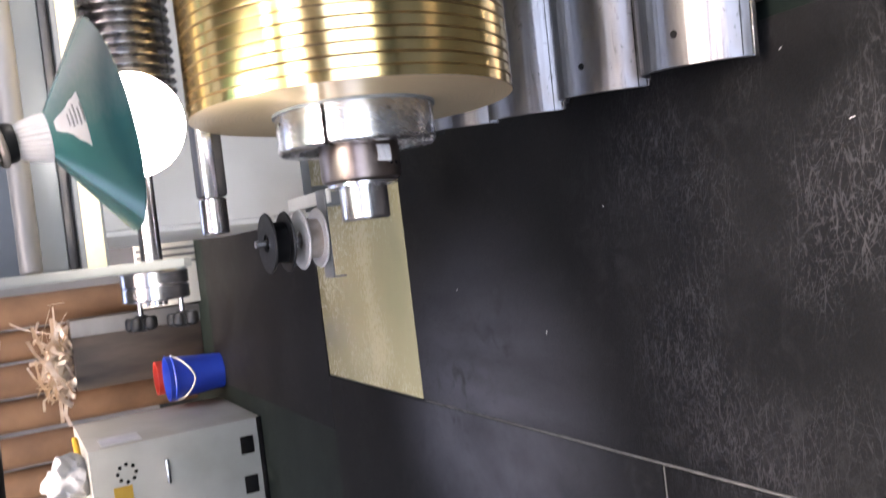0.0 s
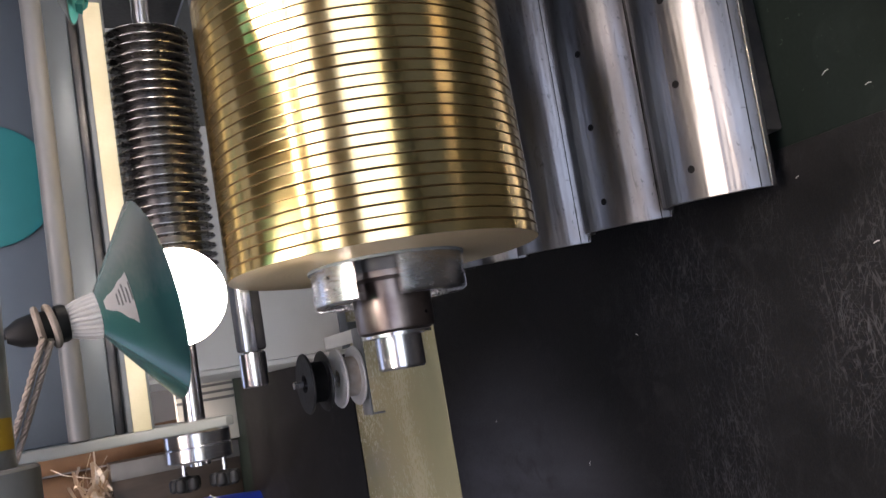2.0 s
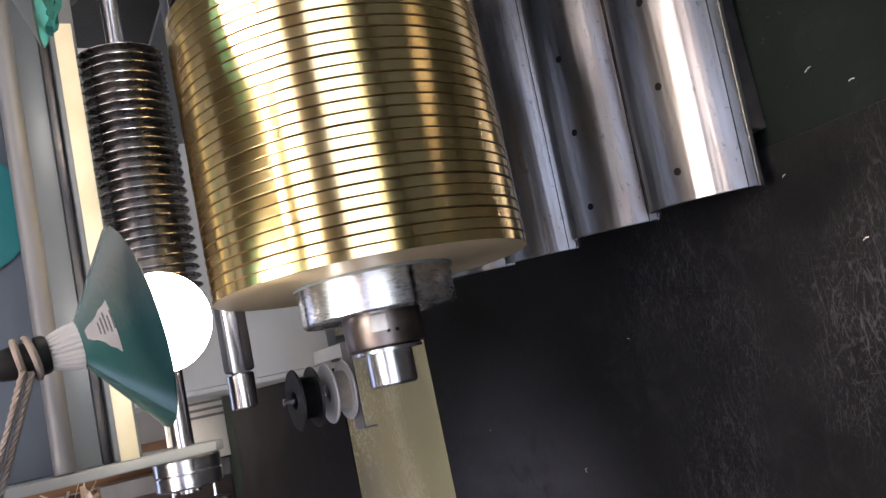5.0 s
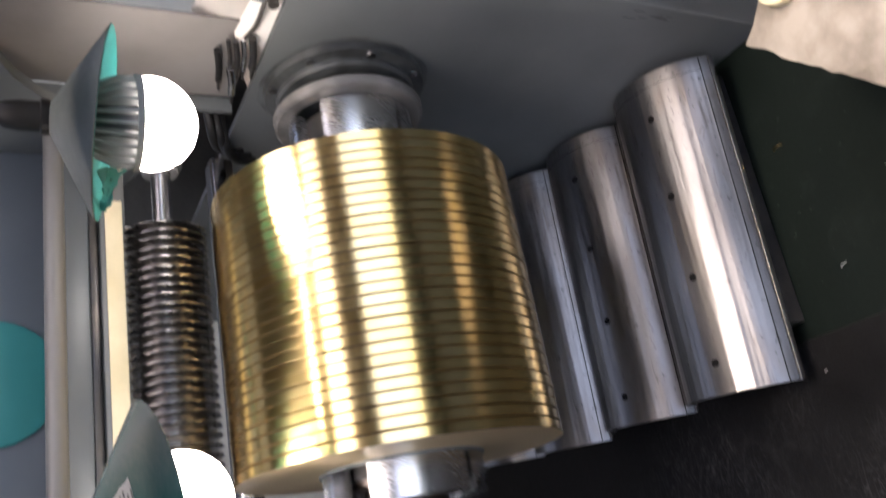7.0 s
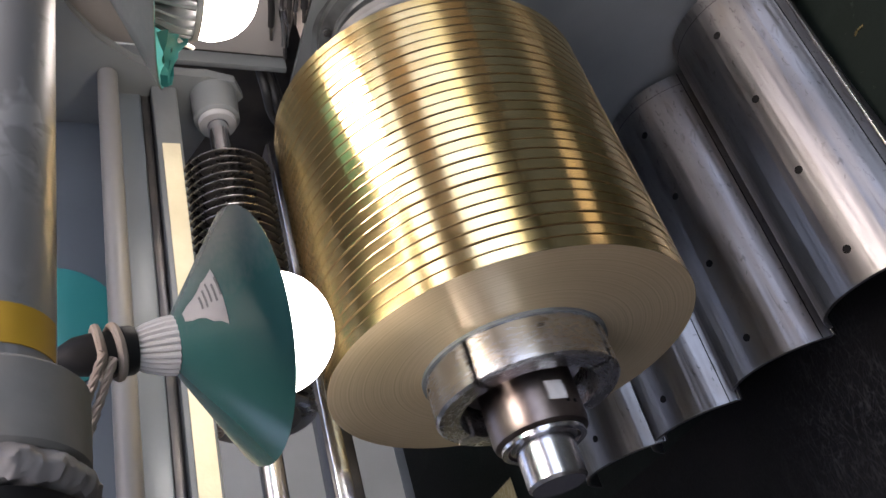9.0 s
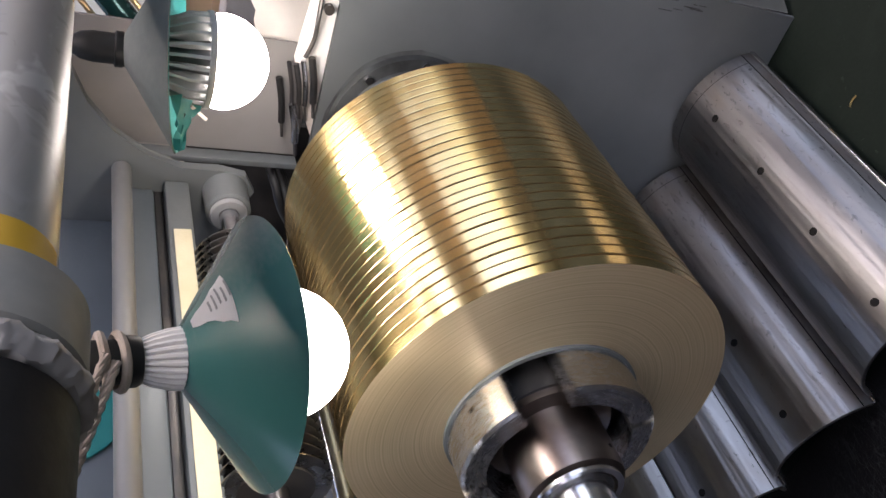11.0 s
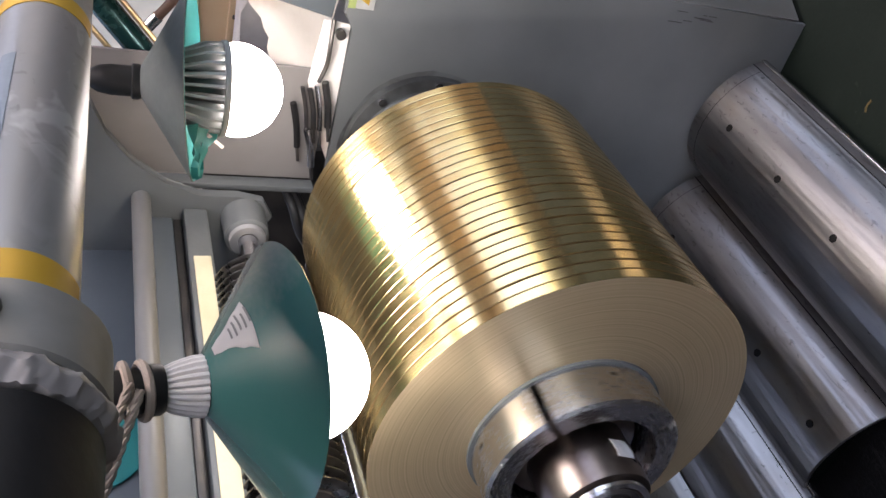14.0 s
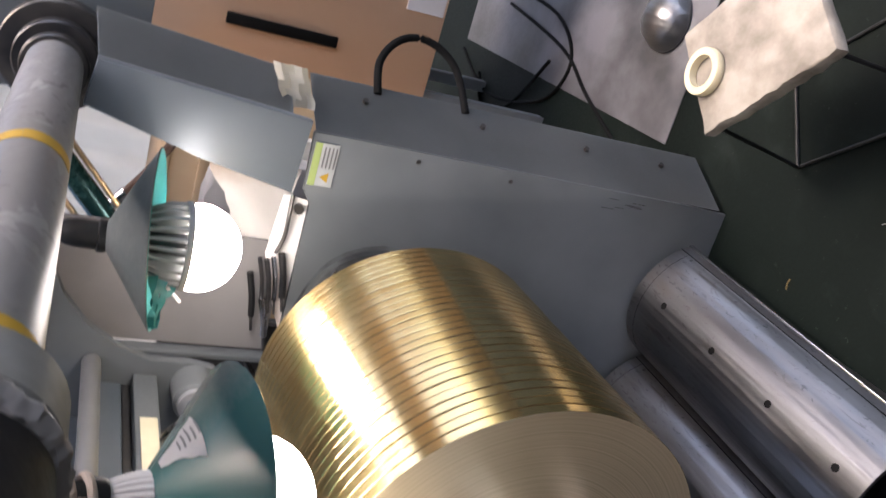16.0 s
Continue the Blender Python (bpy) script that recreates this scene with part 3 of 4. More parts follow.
part("arm_flange", plate([(WX - 0.006, 0.869, 1.318), (1.03, 0.812, 1.33), (1.03, 0.845, 1.0), (WX - 0.006, 0.899, 1.0)], 0.012), GREY, fr)
part("bar_seat", slab([(0.78, 1.24), (0.78, 1.5), (0.99, 1.5), (0.965, 1.33), (0.93, 1.24)], "x", 1.075, 1.09), GREY, fr)
part("guard_panel", slab([(1.15, 0.95), (1.38, 0.95), (1.38, 1.4), (1.15, 1.4)], "x", WX + 0.02, WX + 0.028), PINKGREY, fr, "bare grey guard sheet")
part("guard_lip", box(WX - 0.01, WX + 0.02, 1.381, 1.393, 0.95, 1.36, 0.002), GREY, fr)
part("bearing_disc", lathe([(0.1, 0.018), (0.126, 0.018), (0.13, 0.022), (0.13, 0.03), (0.15, 0.034), (0.152, 0.048)], 56, Matrix.Translation((WX - 0.05, CY, CZ)) @ TOX, close=True), mat("oil_stained_paint", (0.025, 0.026, 0.026), 0.34, 0.0, (0.085, 0.092, 0.092), 16), fr, "oil stained bearing housing")
ring_a, ring_b, bm = [], [], bmesh.new()
for k in range(90):
    b = 6.2832 * k / 90
    r = 0.162 + 0.014 * noise.noise((1.6 * math.cos(b), 1.6 * math.sin(b), 4.0)) + 0.003 * noise.noise((7 * math.cos(b), 7 * math.sin(b), 1.0))
    ring_a.append(bm.verts.new((WX - 0.0012, CY + 0.12 * math.cos(b), CZ + 0.12 * math.sin(b))))
    ring_b.append(bm.verts.new((WX - 0.0006, CY + r * math.cos(b), CZ + r * math.sin(b))))
for k in range(90):
    bm.faces.new((ring_a[k], ring_a[(k + 1) % 90], ring_b[(k + 1) % 90], ring_b[k]))
part("dark_ring", bm, mat("mottled_dark_grey", (0.05, 0.051, 0.05), 0.3, 0.0, (0.115, 0.125, 0.125), 13, (0.38, 0.58)), fr, "dark uneven ring round the bearing")
for k in range(8):
    b = 6.2832 * k / 8
    part("bearing_bolt", solid([(0.008, 0), (0.008, 0.01)], 6, Matrix.Translation((WX - 0.024, CY + 0.14 * math.cos(b), CZ + 0.14 * math.sin(b))) @ TOX), POLISHED, fr)
for y, z in ((0.955, 0.93), (0.945, 0.75), (0.95, 0.55)):
    part("cap_screw", solid([(0.004, 0), (0.004, 0.003)], 12, Matrix.Translation((WX - 0.0032, y, z)) @ TOX), DARKSTEEL, fr)
for z in (0.15, 0.35, 0.6, 0.85):
    part("flange_bolt", solid([(0.006, 0), (0.006, 0.007)], 6, Matrix.Translation((1.02, 0.874 + 0.004 * (1 - z), z)) @ Vector((-0.472, -0.881, 0)).to_track_quat("Z", "X").to_matrix().to_4x4()), DARKSTEEL, fr)
STICKER = mat("white_sticker", (0.36, 0.37, 0.36), 0.5, 0.0, (0.44, 0.45, 0.44), 30)
st = part("warning_sticker", box(WX - 0.004, WX - 0.001, 0.942, 1.022, 0.904, 0.949, 0), STICKER, fr, "white and green warning sticker")
part("green_band", box(WX - 0.0055, WX - 0.0042, 0.942, 1.022, 0.936, 0.949, 0), mat("lime_ink", (0.29, 0.36, 0.12), 0.5), st)
part("warning_triangle", slab([(0.995, 0.914), (1.014, 0.914), (1.0045, 0.93)], "x", WX - 0.0056, WX - 0.0042, 0), YELLOW, st)
for k in range(4):
    part("text_bar", box(WX - 0.0055, WX - 0.0042, 0.948, 0.987, 0.907 + 0.007 * k, 0.9095 + 0.007 * k, 0), BARGREY, st)
PENCIL = mat("soft_pencil", (0.03, 0.03, 0.03), 0.6, 0.0, (0.07, 0.072, 0.072), 60)
rnd = random.Random(21)
for k in range(9):
    y0, z0, ln = 0.942 + rnd.random() * 0.026, 0.22 + rnd.random() * 0.1, rnd.uniform(0.008, 0.035)
    part("pencil_mark", box(WX - 0.0005, WX + 0.0005, y0, y0 + 0.0014, z0, z0 + ln, 0), PENCIL, fr)

# ---- bits kept on the machine ----
g = thing("tin_sheet", "bent bright tin sheet leaning on the machine frame", "sheet metal")
rows, cols, bm = 10, 12, bmesh.new()
grid = []
for i in range(rows + 1):
    line = []
    for j in range(cols + 1):
        u, v = i / rows, j / cols
        y = 1.01 + 0.24 * v - 0.02 * u
        z = 0.952 + 0.02 * v + u * (0.145 + 0.02 * math.sin(v * 9.0 + 1) + 0.016 * noise.noise((v * 14, 3, 1)) - 0.2 * max(0, v - 0.35))
        x = WX + 0.036 + 0.012 * math.sin(7 * v + 3 * u) + 0.007 * noise.noise((y * 20, z * 20, 0))
        line.append(bm.verts.new((x, y, z)))
    grid.append(line)
for i in range(rows):
    for j in range(cols):
        bm.faces.new((grid[i][j], grid[i][j + 1], grid[i + 1][j + 1], grid[i + 1][j]))
bmesh.ops.solidify(bm, geom=bm.faces[:], thickness=0.003)
part("sheet", bm, TIN, g)
part("motor_cover", slab([(1.1, 0.6), (1.1, 0.985), (1.118, 1.03), (1.15, 1.058), (1.2, 1.066), (1.36, 1.066), (1.36, 0.6)], "x", 1.28, 1.36, 0.012), mat("pale_motor_paint", (0.3, 0.29, 0.28), 0.4, 0.0, (0.4, 0.39, 0.38), 8), fr, "pale rounded motor cover")
part("motor_hood", slab([(1.06, 0.6), (1.06, 1.045), (1.1, 1.06), (1.16, 1.02), (1.16, 0.6)], "x", 1.362, 1.4, 0.006), CREAM, fr, "cream motor hood")
crate = thing("wooden_crate", "pale wooden crate standing behind the machine", "crate")
LIGHTWOOD = mat("pale_crate_wood", (0.42, 0.28, 0.15), 0.55, 0.0, (0.52, 0.37, 0.22), 5, fine=120, bump=0.12, stretch=(1, 1, 0.2))
part("front_panel", box(1.51, 1.525, 1.0, 1.6, 0.0, 1.125, 0.003), LIGHTWOOD, crate)
part("side_panel", box(1.526, 1.95, 1.0, 1.015, 0.0, 1.125, 0.003), LIGHTWOOD, crate)
part("lid", box(1.5, 1.96, 0.99, 1.61, 1.126, 1.14, 0.003), LIGHTWOOD, crate)
part("batten", box(1.495, 1.509, 1.0, 1.6, 1.03, 1.06, 0.003), LIGHTWOOD, crate)
for y in (1.08, 1.3, 1.5):
    part("nail", solid([(0.006, 0), (0.006, 0.002)], 10, Matrix.Translation((1.4935, y, 1.045)) @ TOX), DARKSTEEL, crate)
g = thing("tool_clip", "steel clip plate with a bolt holding small tools", "tool holder")
part("plate", slab([(1.06, 0.912), (1.371, 0.912), (1.29, 0.95), (1.172, 0.99), (1.054, 0.98)], "x", WX + 0.013, WX + 0.016, 0.001), TIN, g)
part("bolt", solid([(0.009, 0), (0.009, 0.012)], 12, Matrix.Translation((WX + 0.001, 1.075, 0.949)) @ TOX), DARKSTEEL, g)
part("wire", sweep([(WX + 0.005, 1.05, 0.965), (WX - 0.003, 1.09, 0.966), (WX, 1.13, 0.965), (WX, 1.165, 0.974)], 0.004), DARKSTEEL, g)
for k, (y, z, ln, r, m_) in enumerate(((1.165, 0.962, 0.09, 0.0065, DARKSTEEL), (1.172, 0.976, 0.09, 0.0045, POLISHED), (1.18, 0.987, 0.08, 0.005, DARKSTEEL), (1.178, 1.0, 0.085, 0.004, DARKSTEEL), (1.21, 1.012, 0.09, 0.006, BLACK), (1.26, 0.98, 0.08, 0.007, POLISHED))):
    h = thing("hand_tool", "small dark steel tool tucked into a clip", "tool", "tools in the clip")
    part("rod", sweep([(WX + 0.002, y, z), (WX + 0.0, y + ln * 0.5, z - 0.012), (WX + 0.004, y + ln, z - 0.02)], r, 10), m_, h)
    part("tip", sweep([(WX + 0.004, y + ln, z - 0.02), (WX + 0.004, y + ln + 0.03, z - 0.026)], r * 0.5, 8), DARKSTEEL, h)
part("inner_panel", box(WX + 0.16, WX + 0.18, 1.4, 2.3, 0.5, 1.13, 0.003), mat("oil_blackened_panel", (0.012, 0.011, 0.01), 0.4, 0.0, (0.035, 0.03, 0.026), 14), fr, "oil blackened inner panel")
g = thing("hose_bundle", "black rubber hoses hanging behind the guard sheet", "hose")
for k, (y, z) in enumerate(((1.415, 0.985), (1.43, 0.965), (1.45, 0.95))):
    part("hose", sweep([(WX + 0.16, y, z + 0.03), (WX + 0.06, y - 0.004, z + 0.012), (WX - 0.01 - 0.008 * k, y + 0.01, z), (WX - 0.03, y + 0.06, z - 0.02), (WX - 0.012, y + 0.12, z - 0.06), (WX - 0.002, y + 0.13, z - 0.09)], 0.009, 12), BLACK, g)
g = thing("gas_strut", "dark teal strut with brass coloured edges", "strut")
part("barrel", sweep([(1.02, 1.03, 1.39), (1.0, 1.2, 1.24)], 0.022, 20, smooth=1), GLASSGREEN, g)
part("rod", sweep([(1.0, 1.2, 1.24), (0.995, 1.24, 1.205)], 0.01, 14, smooth=1), POLISHED, g)
for s in (-1, 1):
    part("side_rail", sweep([(1.0, 1.03 + 0.022 * s, 1.39 + 0.026 * s), (0.98, 1.2 + 0.022 * s, 1.24 + 0.026 * s)], 0.005, 8, smooth=1), mat("brass_trim_%d" % s, (0.5, 0.36, 0.2), 0.3, 1.0), g)
g = thing("rubber_hose", "brown rubber hose with a metal ferrule", "hose")
part("hose", sweep([(1.1, 1.15, 1.235), (1.1, 1.1, 1.2), (1.12, 1.0, 1.13), (1.16, 0.95, 1.0)], 0.009, 12), mat("brown_rubber", (0.06, 0.03, 0.02), 0.5), g)
part("ferrule", sweep([(1.1, 1.178, 1.256), (1.1, 1.15, 1.235)], 0.011, 12, smooth=1), POLISHED, g)
g = thing("paper_offcut", "crumpled cream paper stuck behind the frame", "paper")
bm = bmesh.new()
grid = [[bm.verts.new((WX + 0.03 + 0.006 * math.sin(4 * i + j), 0.825 + 0.014 * j, 0.985 + 0.012 * i - 0.006 * j + 0.004 * math.sin(3 * j))) for j in range(6)] for i in range(6)]
for i in range(5):
    for j in range(5):
        bm.faces.new((grid[i][j], grid[i][j + 1], grid[i + 1][j + 1], grid[i + 1][j]))
bmesh.ops.solidify(bm, geom=bm.faces[:], thickness=0.0015)
part("sheet", bm, CREAM, g)

# ---- tie bar ----
PY, PZ, PR = 0.908, 1.378, 0.043
TIEGREY = mat("worn_silver_paint", (0.19, 0.19, 0.186), 0.3, 0.25, (0.25, 0.25, 0.245), 6, bump=0.08, stretch=(0.4, 1, 1))
scuff(TIEGREY, (0.42, 0.42, 0.41), 26, (0.5, 1, 1), 0.6, 0.66, 0.0)
scuff(TIEGREY, (0.07, 0.068, 0.065), 40, (1, 1, 1), 0.62, 0.68, 0.0)
bar = thing("tie_bar", "dull grey round tie bar with yellow tape bands", "machine bar")
part("tube", xcyl(-0.02, 1.0, PY, PZ, PR), TIEGREY, bar)
for x in (0.03, 0.435):
    part("tape_band", lathe([(PR + 0.0002, 0), (PR + 0.0008, 0), (PR + 0.0008, 0.03), (PR + 0.0002, 0.03)], 30, Matrix.Translation((x, PY, PZ)) @ TOX, close=True, arc=(262, 345)), YELLOW, bar, "worn yellow tape")
    part("dark_band", lathe([(PR + 0.0002, 0), (PR + 0.0007, 0), (PR + 0.0007, 0.028), (PR + 0.0002, 0.028)], 30, Matrix.Translation((x, PY, PZ)) @ TOX, close=True, arc=(160, 261.5)), INK if x < 0.1 else YELLOW, bar, "dark tape")
part("sticker", lathe([(PR + 0.0002, 0), (PR + 0.0007, 0), (PR + 0.0007, 0.14), (PR + 0.0002, 0.14)], 8, Matrix.Translation((0.19, PY, PZ)) @ TOX, close=True, arc=(236, 252)), BLUEGREY, bar, "peeling silver sticker")
part("collar", xcyl(-0.045, 0.012, PY, PZ, 0.063), mat("soiled_cream_paint", (0.16, 0.155, 0.14), 0.45, 0.0, (0.24, 0.23, 0.21), 12), bar, "cream collar")
bm = lathe([(0.05, 0)] + [(0.06 + 0.007 * math.sin(0.35 * k), 0.0022 * k + 0.001) for k in range(10)] + [(0.05, 0.0225)], 200, Matrix.Translation((-0.066, PY, PZ)) @ TOX, close=True)
for v in bm.verts:
    v.co += Vector((noise.noise(v.co * 90), noise.noise(v.co * 80 + Vector((5, 0, 0))), noise.noise(v.co * 85 + Vector((0, 9, 0))))) * 0.0028 + Vector((noise.noise(v.co * 260), noise.noise(v.co * 230), noise.noise(v.co * 250))) * 0.0014
part("weld_bead", bm, PINKGREY, bar, "rough grey weld bead")
part("rubber_cap", lathe([(0.02, 0.05), (0.024, 0.0), (0.05, 0.0), (0.056, 0.006), (0.059, 0.15), (0.03, 0.152)], 48, Matrix.Translation((-0.219, PY, PZ)) @ TOX, close=True), BLACK, bar, "black rubber end cap")
part("cap_screw", lathe([(0.007, 0.014), (0.007, 0.03), (0.012, 0.03), (0.0135, 0.028), (0.0135, 0.0), (0.004, 0.0)], 20, Matrix.Translation((-0.015, PY - 0.058, PZ + 0.006)) @ Matrix.Rotation(radians(80), 4, "X"), close=True), DARKSTEEL, bar)
for x, r, w in ((0.95, 0.052, 0.022), (0.99, 0.066, 0.035), (1.03, 0.092, 0.044)):
    part("end_ring", xcyl(x, x + w, PY, PZ, r), DARKSTEEL, bar)

# ---- separator carriage ----
car = thing("separator_carriage", "grey painted arms and rails that hold the roller", "machine part")
curve = [(1.21, 1.342), (1.264, 1.321), (1.314, 1.277), (1.358, 1.222), (1.38, 1.165), (1.375, 1.1), (1.385, 1.05), (1.42, 1.03), (1.46, 1.05), (1.5, 1.08)]
part("arm", slab([(1.12, 1.62), (1.14, 1.36)] + curve + [(1.62, 1.12), (1.62, 1.62)], "x", 0.875, 0.895), GREY, car)
part("boss", lathe([(0.018, 0), (0.034, 0.0), (0.039, 0.004), (0.04, 0.07), (0.018, 0.07)], 36, Matrix.Translation((0.81, SY, SZ)) @ TOX, close=True), GREY, car)
part("boss_ring", lathe([(0.018, 0), (0.031, 0.0), (0.032, 0.002), (0.032, 0.012), (0.018, 0.012)], 36, Matrix.Translation((0.799, SY, SZ)) @ TOX, close=True), FIN, car)
part("outer_arm", slab([(1.385, 1.04), (1.4, 1.025), (1.45, 1.025), (1.48, 1.05), (1.62, 1.12), (1.62, 1.62), (1.34, 1.62), (1.36, 1.2)], "x", -0.004, 0.012), mat("pale_grey_paint", (0.2, 0.21, 0.195), 0.4, 0.0, (0.26, 0.27, 0.25), 6), car, "pale grey end plate")
part("round_rail", xcyl(0.012, 0.875, 1.385, 1.26, 0.016), BARGREY, car)
part("back_panel", box(0.012, 0.875, 1.5, 1.512, 1.16, 1.62), BLUEGREY, car)
part("web", box(0.012, 0.875, 1.425, 1.44, 1.205, 1.262), BLUEGREY, car)
# solid dark strip in place of the shadow between web and channel
part("shadow_gap", box(0.012, 0.875, 1.43, 1.44, 1.19, 1.204, 0.001), DARKSTEEL, car)
part("channel", box(0.012, 0.875, 1.405, 1.44, 1.148, 1.189, 0.003), GREY, car, "grey channel")
part("felt_strip", box(0.012, 0.735, 1.401, 1.4045, 1.153, 1.181, 0.001), CREAMSTRIP, car, "cream felt strip")
# reflection of a teal shade in the panel, modelled as a thin disc
part("reflection_disc", solid([(0.1, 0), (0.105, 0.002), (0.105, 0.005), (0.1, 0.007)], 56, Matrix.Translation((0.45, 1.4995, 1.352)) @ Matrix.Rotation(radians(90), 4, "X")), TEALIN, car, "teal disc standing in for a lamp shade's reflection")


# ---- lamps ----
LOWLAMP = pose(0.172, 1.112, 1.233) @ pose(0, 0, 0, 4, -7) @ pose(0, 0, -0.1)


def build_lamp(name, x, y, z, low):
    g = thing(name, "hanging lamp with a teal conical shade and a lit bulb" if low else "hanging lamp with a dusty conical shade and a lit bulb", "pendant lamp", "lamps over the coil", m=LOWLAMP if low else pose(x, y, z))
    ap, rim, ra = (0.1, 0.03, 0.028) if low else (0.124, 0.058, 0.022)
    lean = Matrix.Translation((0, 0, ap)) @ (pose(0, 0, 0, 0, -2) if low else pose(0, 0, 0, -7, 8)) @ Matrix.Translation((0, 0, -ap))
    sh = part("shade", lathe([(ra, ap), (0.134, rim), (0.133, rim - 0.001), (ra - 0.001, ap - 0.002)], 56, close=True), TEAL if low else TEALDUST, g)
    sh.matrix_basis = lean
    part("lining", lathe([(ra - 0.0015, ap - 0.004), (0.1322, rim - 0.0015), (0.1316, rim - 0.0018), (ra - 0.002, ap - 0.005)], 56, close=True), TEALIN, sh, "bright teal lining")
    part("bulb", solid([(0.06, 0.016), (0.0645, 0.009)] + [(0.066 * math.cos(a * 0.08), -0.0655 * math.sin(a * 0.08)) for a in range(19)], 64), BULB, g)
    part("bulb_rim", lathe([(0.058, 0.0135), (0.0665, 0.0135), (0.0672, 0.015), (0.0668, 0.0215), (0.058, 0.0215)], 44, close=True), FIN, g, "grey rim of the bulb")
    # core coloured dark to paint the shade between the fins
    hs = part("heat_sink", solid([(0.024, 0.085 if not low else 0.098), (0.04, 0.06), (0.05, 0.018)], 32), DARKSTEEL, g)
    fin = bmesh.new()
    vs = [fin.verts.new(p) for p in ((0.04, -0.002, 0.019), (0.065, -0.002, 0.019), (0.063, -0.002, 0.045), (0.045, -0.002, 0.085), (0.04, 0.002, 0.019), (0.065, 0.002, 0.019), (0.063, 0.002, 0.045), (0.045, 0.002, 0.085))]
    for f in ((0, 1, 2, 3), (7, 6, 5, 4), (0, 4, 5, 1), (1, 5, 6, 2), (2, 6, 7, 3), (3, 7, 4, 0)):
        fin.faces.new([vs[i] for i in f])
    if not low:
        first = part("cooling_fin", fin, FIN, hs)
        for k in range(1, 24):
            ob = new("cooling_fin", first.data)
            ob.parent = hs
            ob.matrix_basis = Matrix.Rotation(6.2832 * k / 24, 4, "Z")
    else:
        fin.free()
        bm = bmesh.new()
        n = 72
        rings = []
        for r, h in ((0.0285, 0.1), (0.0275, 0.11), (0.023, 0.126), (0.0185, 0.136)):
            rings.append([bm.verts.new(((r + (0.0014 if k % 3 else -0.0014)) * math.cos(6.2832 * k / n), (r + (0.0014 if k % 3 else -0.0014)) * math.sin(6.2832 * k / n), h)) for k in range(n)])
        for a, b in zip(rings, rings[1:]):
            for k in range(n):
                bm.faces.new((a[k], a[(k + 1) % n], b[(k + 1) % n], b[k]))
        bm.faces.new(rings[-1])
        part("fluted_neck", bm, WHITEPL, g, "white fluted plastic neck")
        bm = bmesh.new()
        rows = []
        for i in range(7):
            r = 0.038 + 0.0068 * i
            h = ap - (r - ra) * (ap - rim) / (0.134 - ra)
            c, w = radians(-80 - 1.2 * i), radians(8 + 2.8 * i + (2 if i % 3 == 1 else 0))
            rows.append([bm.verts.new((r * math.cos(c + w * (k / 4 - 1)), r * math.sin(c + w * (k / 4 - 1)), h + 0.0012)) for k in range(9)])
        for a, b in zip(rows, rows[1:]):
            for k in range(8):
                bm.faces.new((a[k], a[k + 1], b[k + 1], b[k]))
        bmesh.ops.solidify(bm, geom=bm.faces[:], thickness=0.0005)
        part("paper_label", bm, PAPER, sh, "torn white paper label")
        for k in range(5):
            r = 0.058 + 0.005 * k
            h = 0.1 - (r - 0.028) * 0.6604 + 0.0026
            bar_ob = part("text_bar", lathe([(r, h), (r + 0.0016, h - 0.0011), (r + 0.0013, h - 0.0016), (r - 0.0003, h - 0.0005)], 6, close=True, arc=(-90 - 2 * (k % 2), -76 + 3 * (k % 3))), BARGREY, g)
            bar_ob.matrix_basis = lean
    top = 0.136 if low else 0.124
    part("socket", solid([(0.022, top), (0.024, top + 0.004), (0.024, top + 0.012), (0.0205, top + 0.014), (0.0205, top + 0.04), (0.018, top + 0.055), (0.009, top + 0.07)], 28), BLACK, g, "black lamp socket")
    part("cord", sweep([(0, 0, top + 0.065), (0, 0.004, 0.5), (0, 0.0, 1.2), (0, 0, RZ - z)], 0.004), BLACK, g, "black cord")
    return g


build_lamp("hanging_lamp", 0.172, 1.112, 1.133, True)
build_lamp("hanging_lamp", 0.697, 1.074, 1.151, False)
g = thing("tape_scrap", "torn teal tape flap hanging from a lamp shade", "tape")
bm = bmesh.new()
rows = []
for i in range(7):
    u = i / 6
    a, b = Vector((0.634, 1.1, 1.215)).lerp(Vector((0.604, 1.164, 1.207)), u), Vector((0.662, 1.118, 1.176)).lerp(Vector((0.614, 1.168, 1.199)), u)
    rows.append([bm.verts.new(a.lerp(b, j / 5) + Vector((0.004 * math.sin(9 * u + 2 * j), 0.003 * math.sin(5 * j + u * 7), 0.004 * math.cos(7 * u + 3 * j)))) for j in range(6)])
for a, b in zip(rows, rows[1:]):
    for j in range(5):
        bm.faces.new((a[j], a[j + 1], b[j + 1], b[j]))
bmesh.ops.solidify(bm, geom=bm.faces[:], thickness=0.0006)
part("flap", bm, TEALIN, g)
part("strip", sweep([(0.648, 1.12, 1.19), (0.662, 1.138, 1.176), (0.676, 1.155, 1.164)], 0.0035, 4), PAPER, g, "torn whitish strip")
g = thing("tying_rope", "soiled cotton rope wound round a lamp socket", "rope")
for h in (0.154, 0.168):
    part("loop", sweep([LOWLAMP @ Vector((0.0245 * math.cos(k * 0.6283), 0.0245 * math.sin(k * 0.6283), h + 0.003 * math.sin(k * 0.6283 + h * 90))) for k in range(11)], 0.0045, 8, smooth=3), ROPE, g)
knot = LOWLAMP @ Vector((-0.018, -0.02, 0.16))
away = Vector((-0.081, 0.045, 0.037))
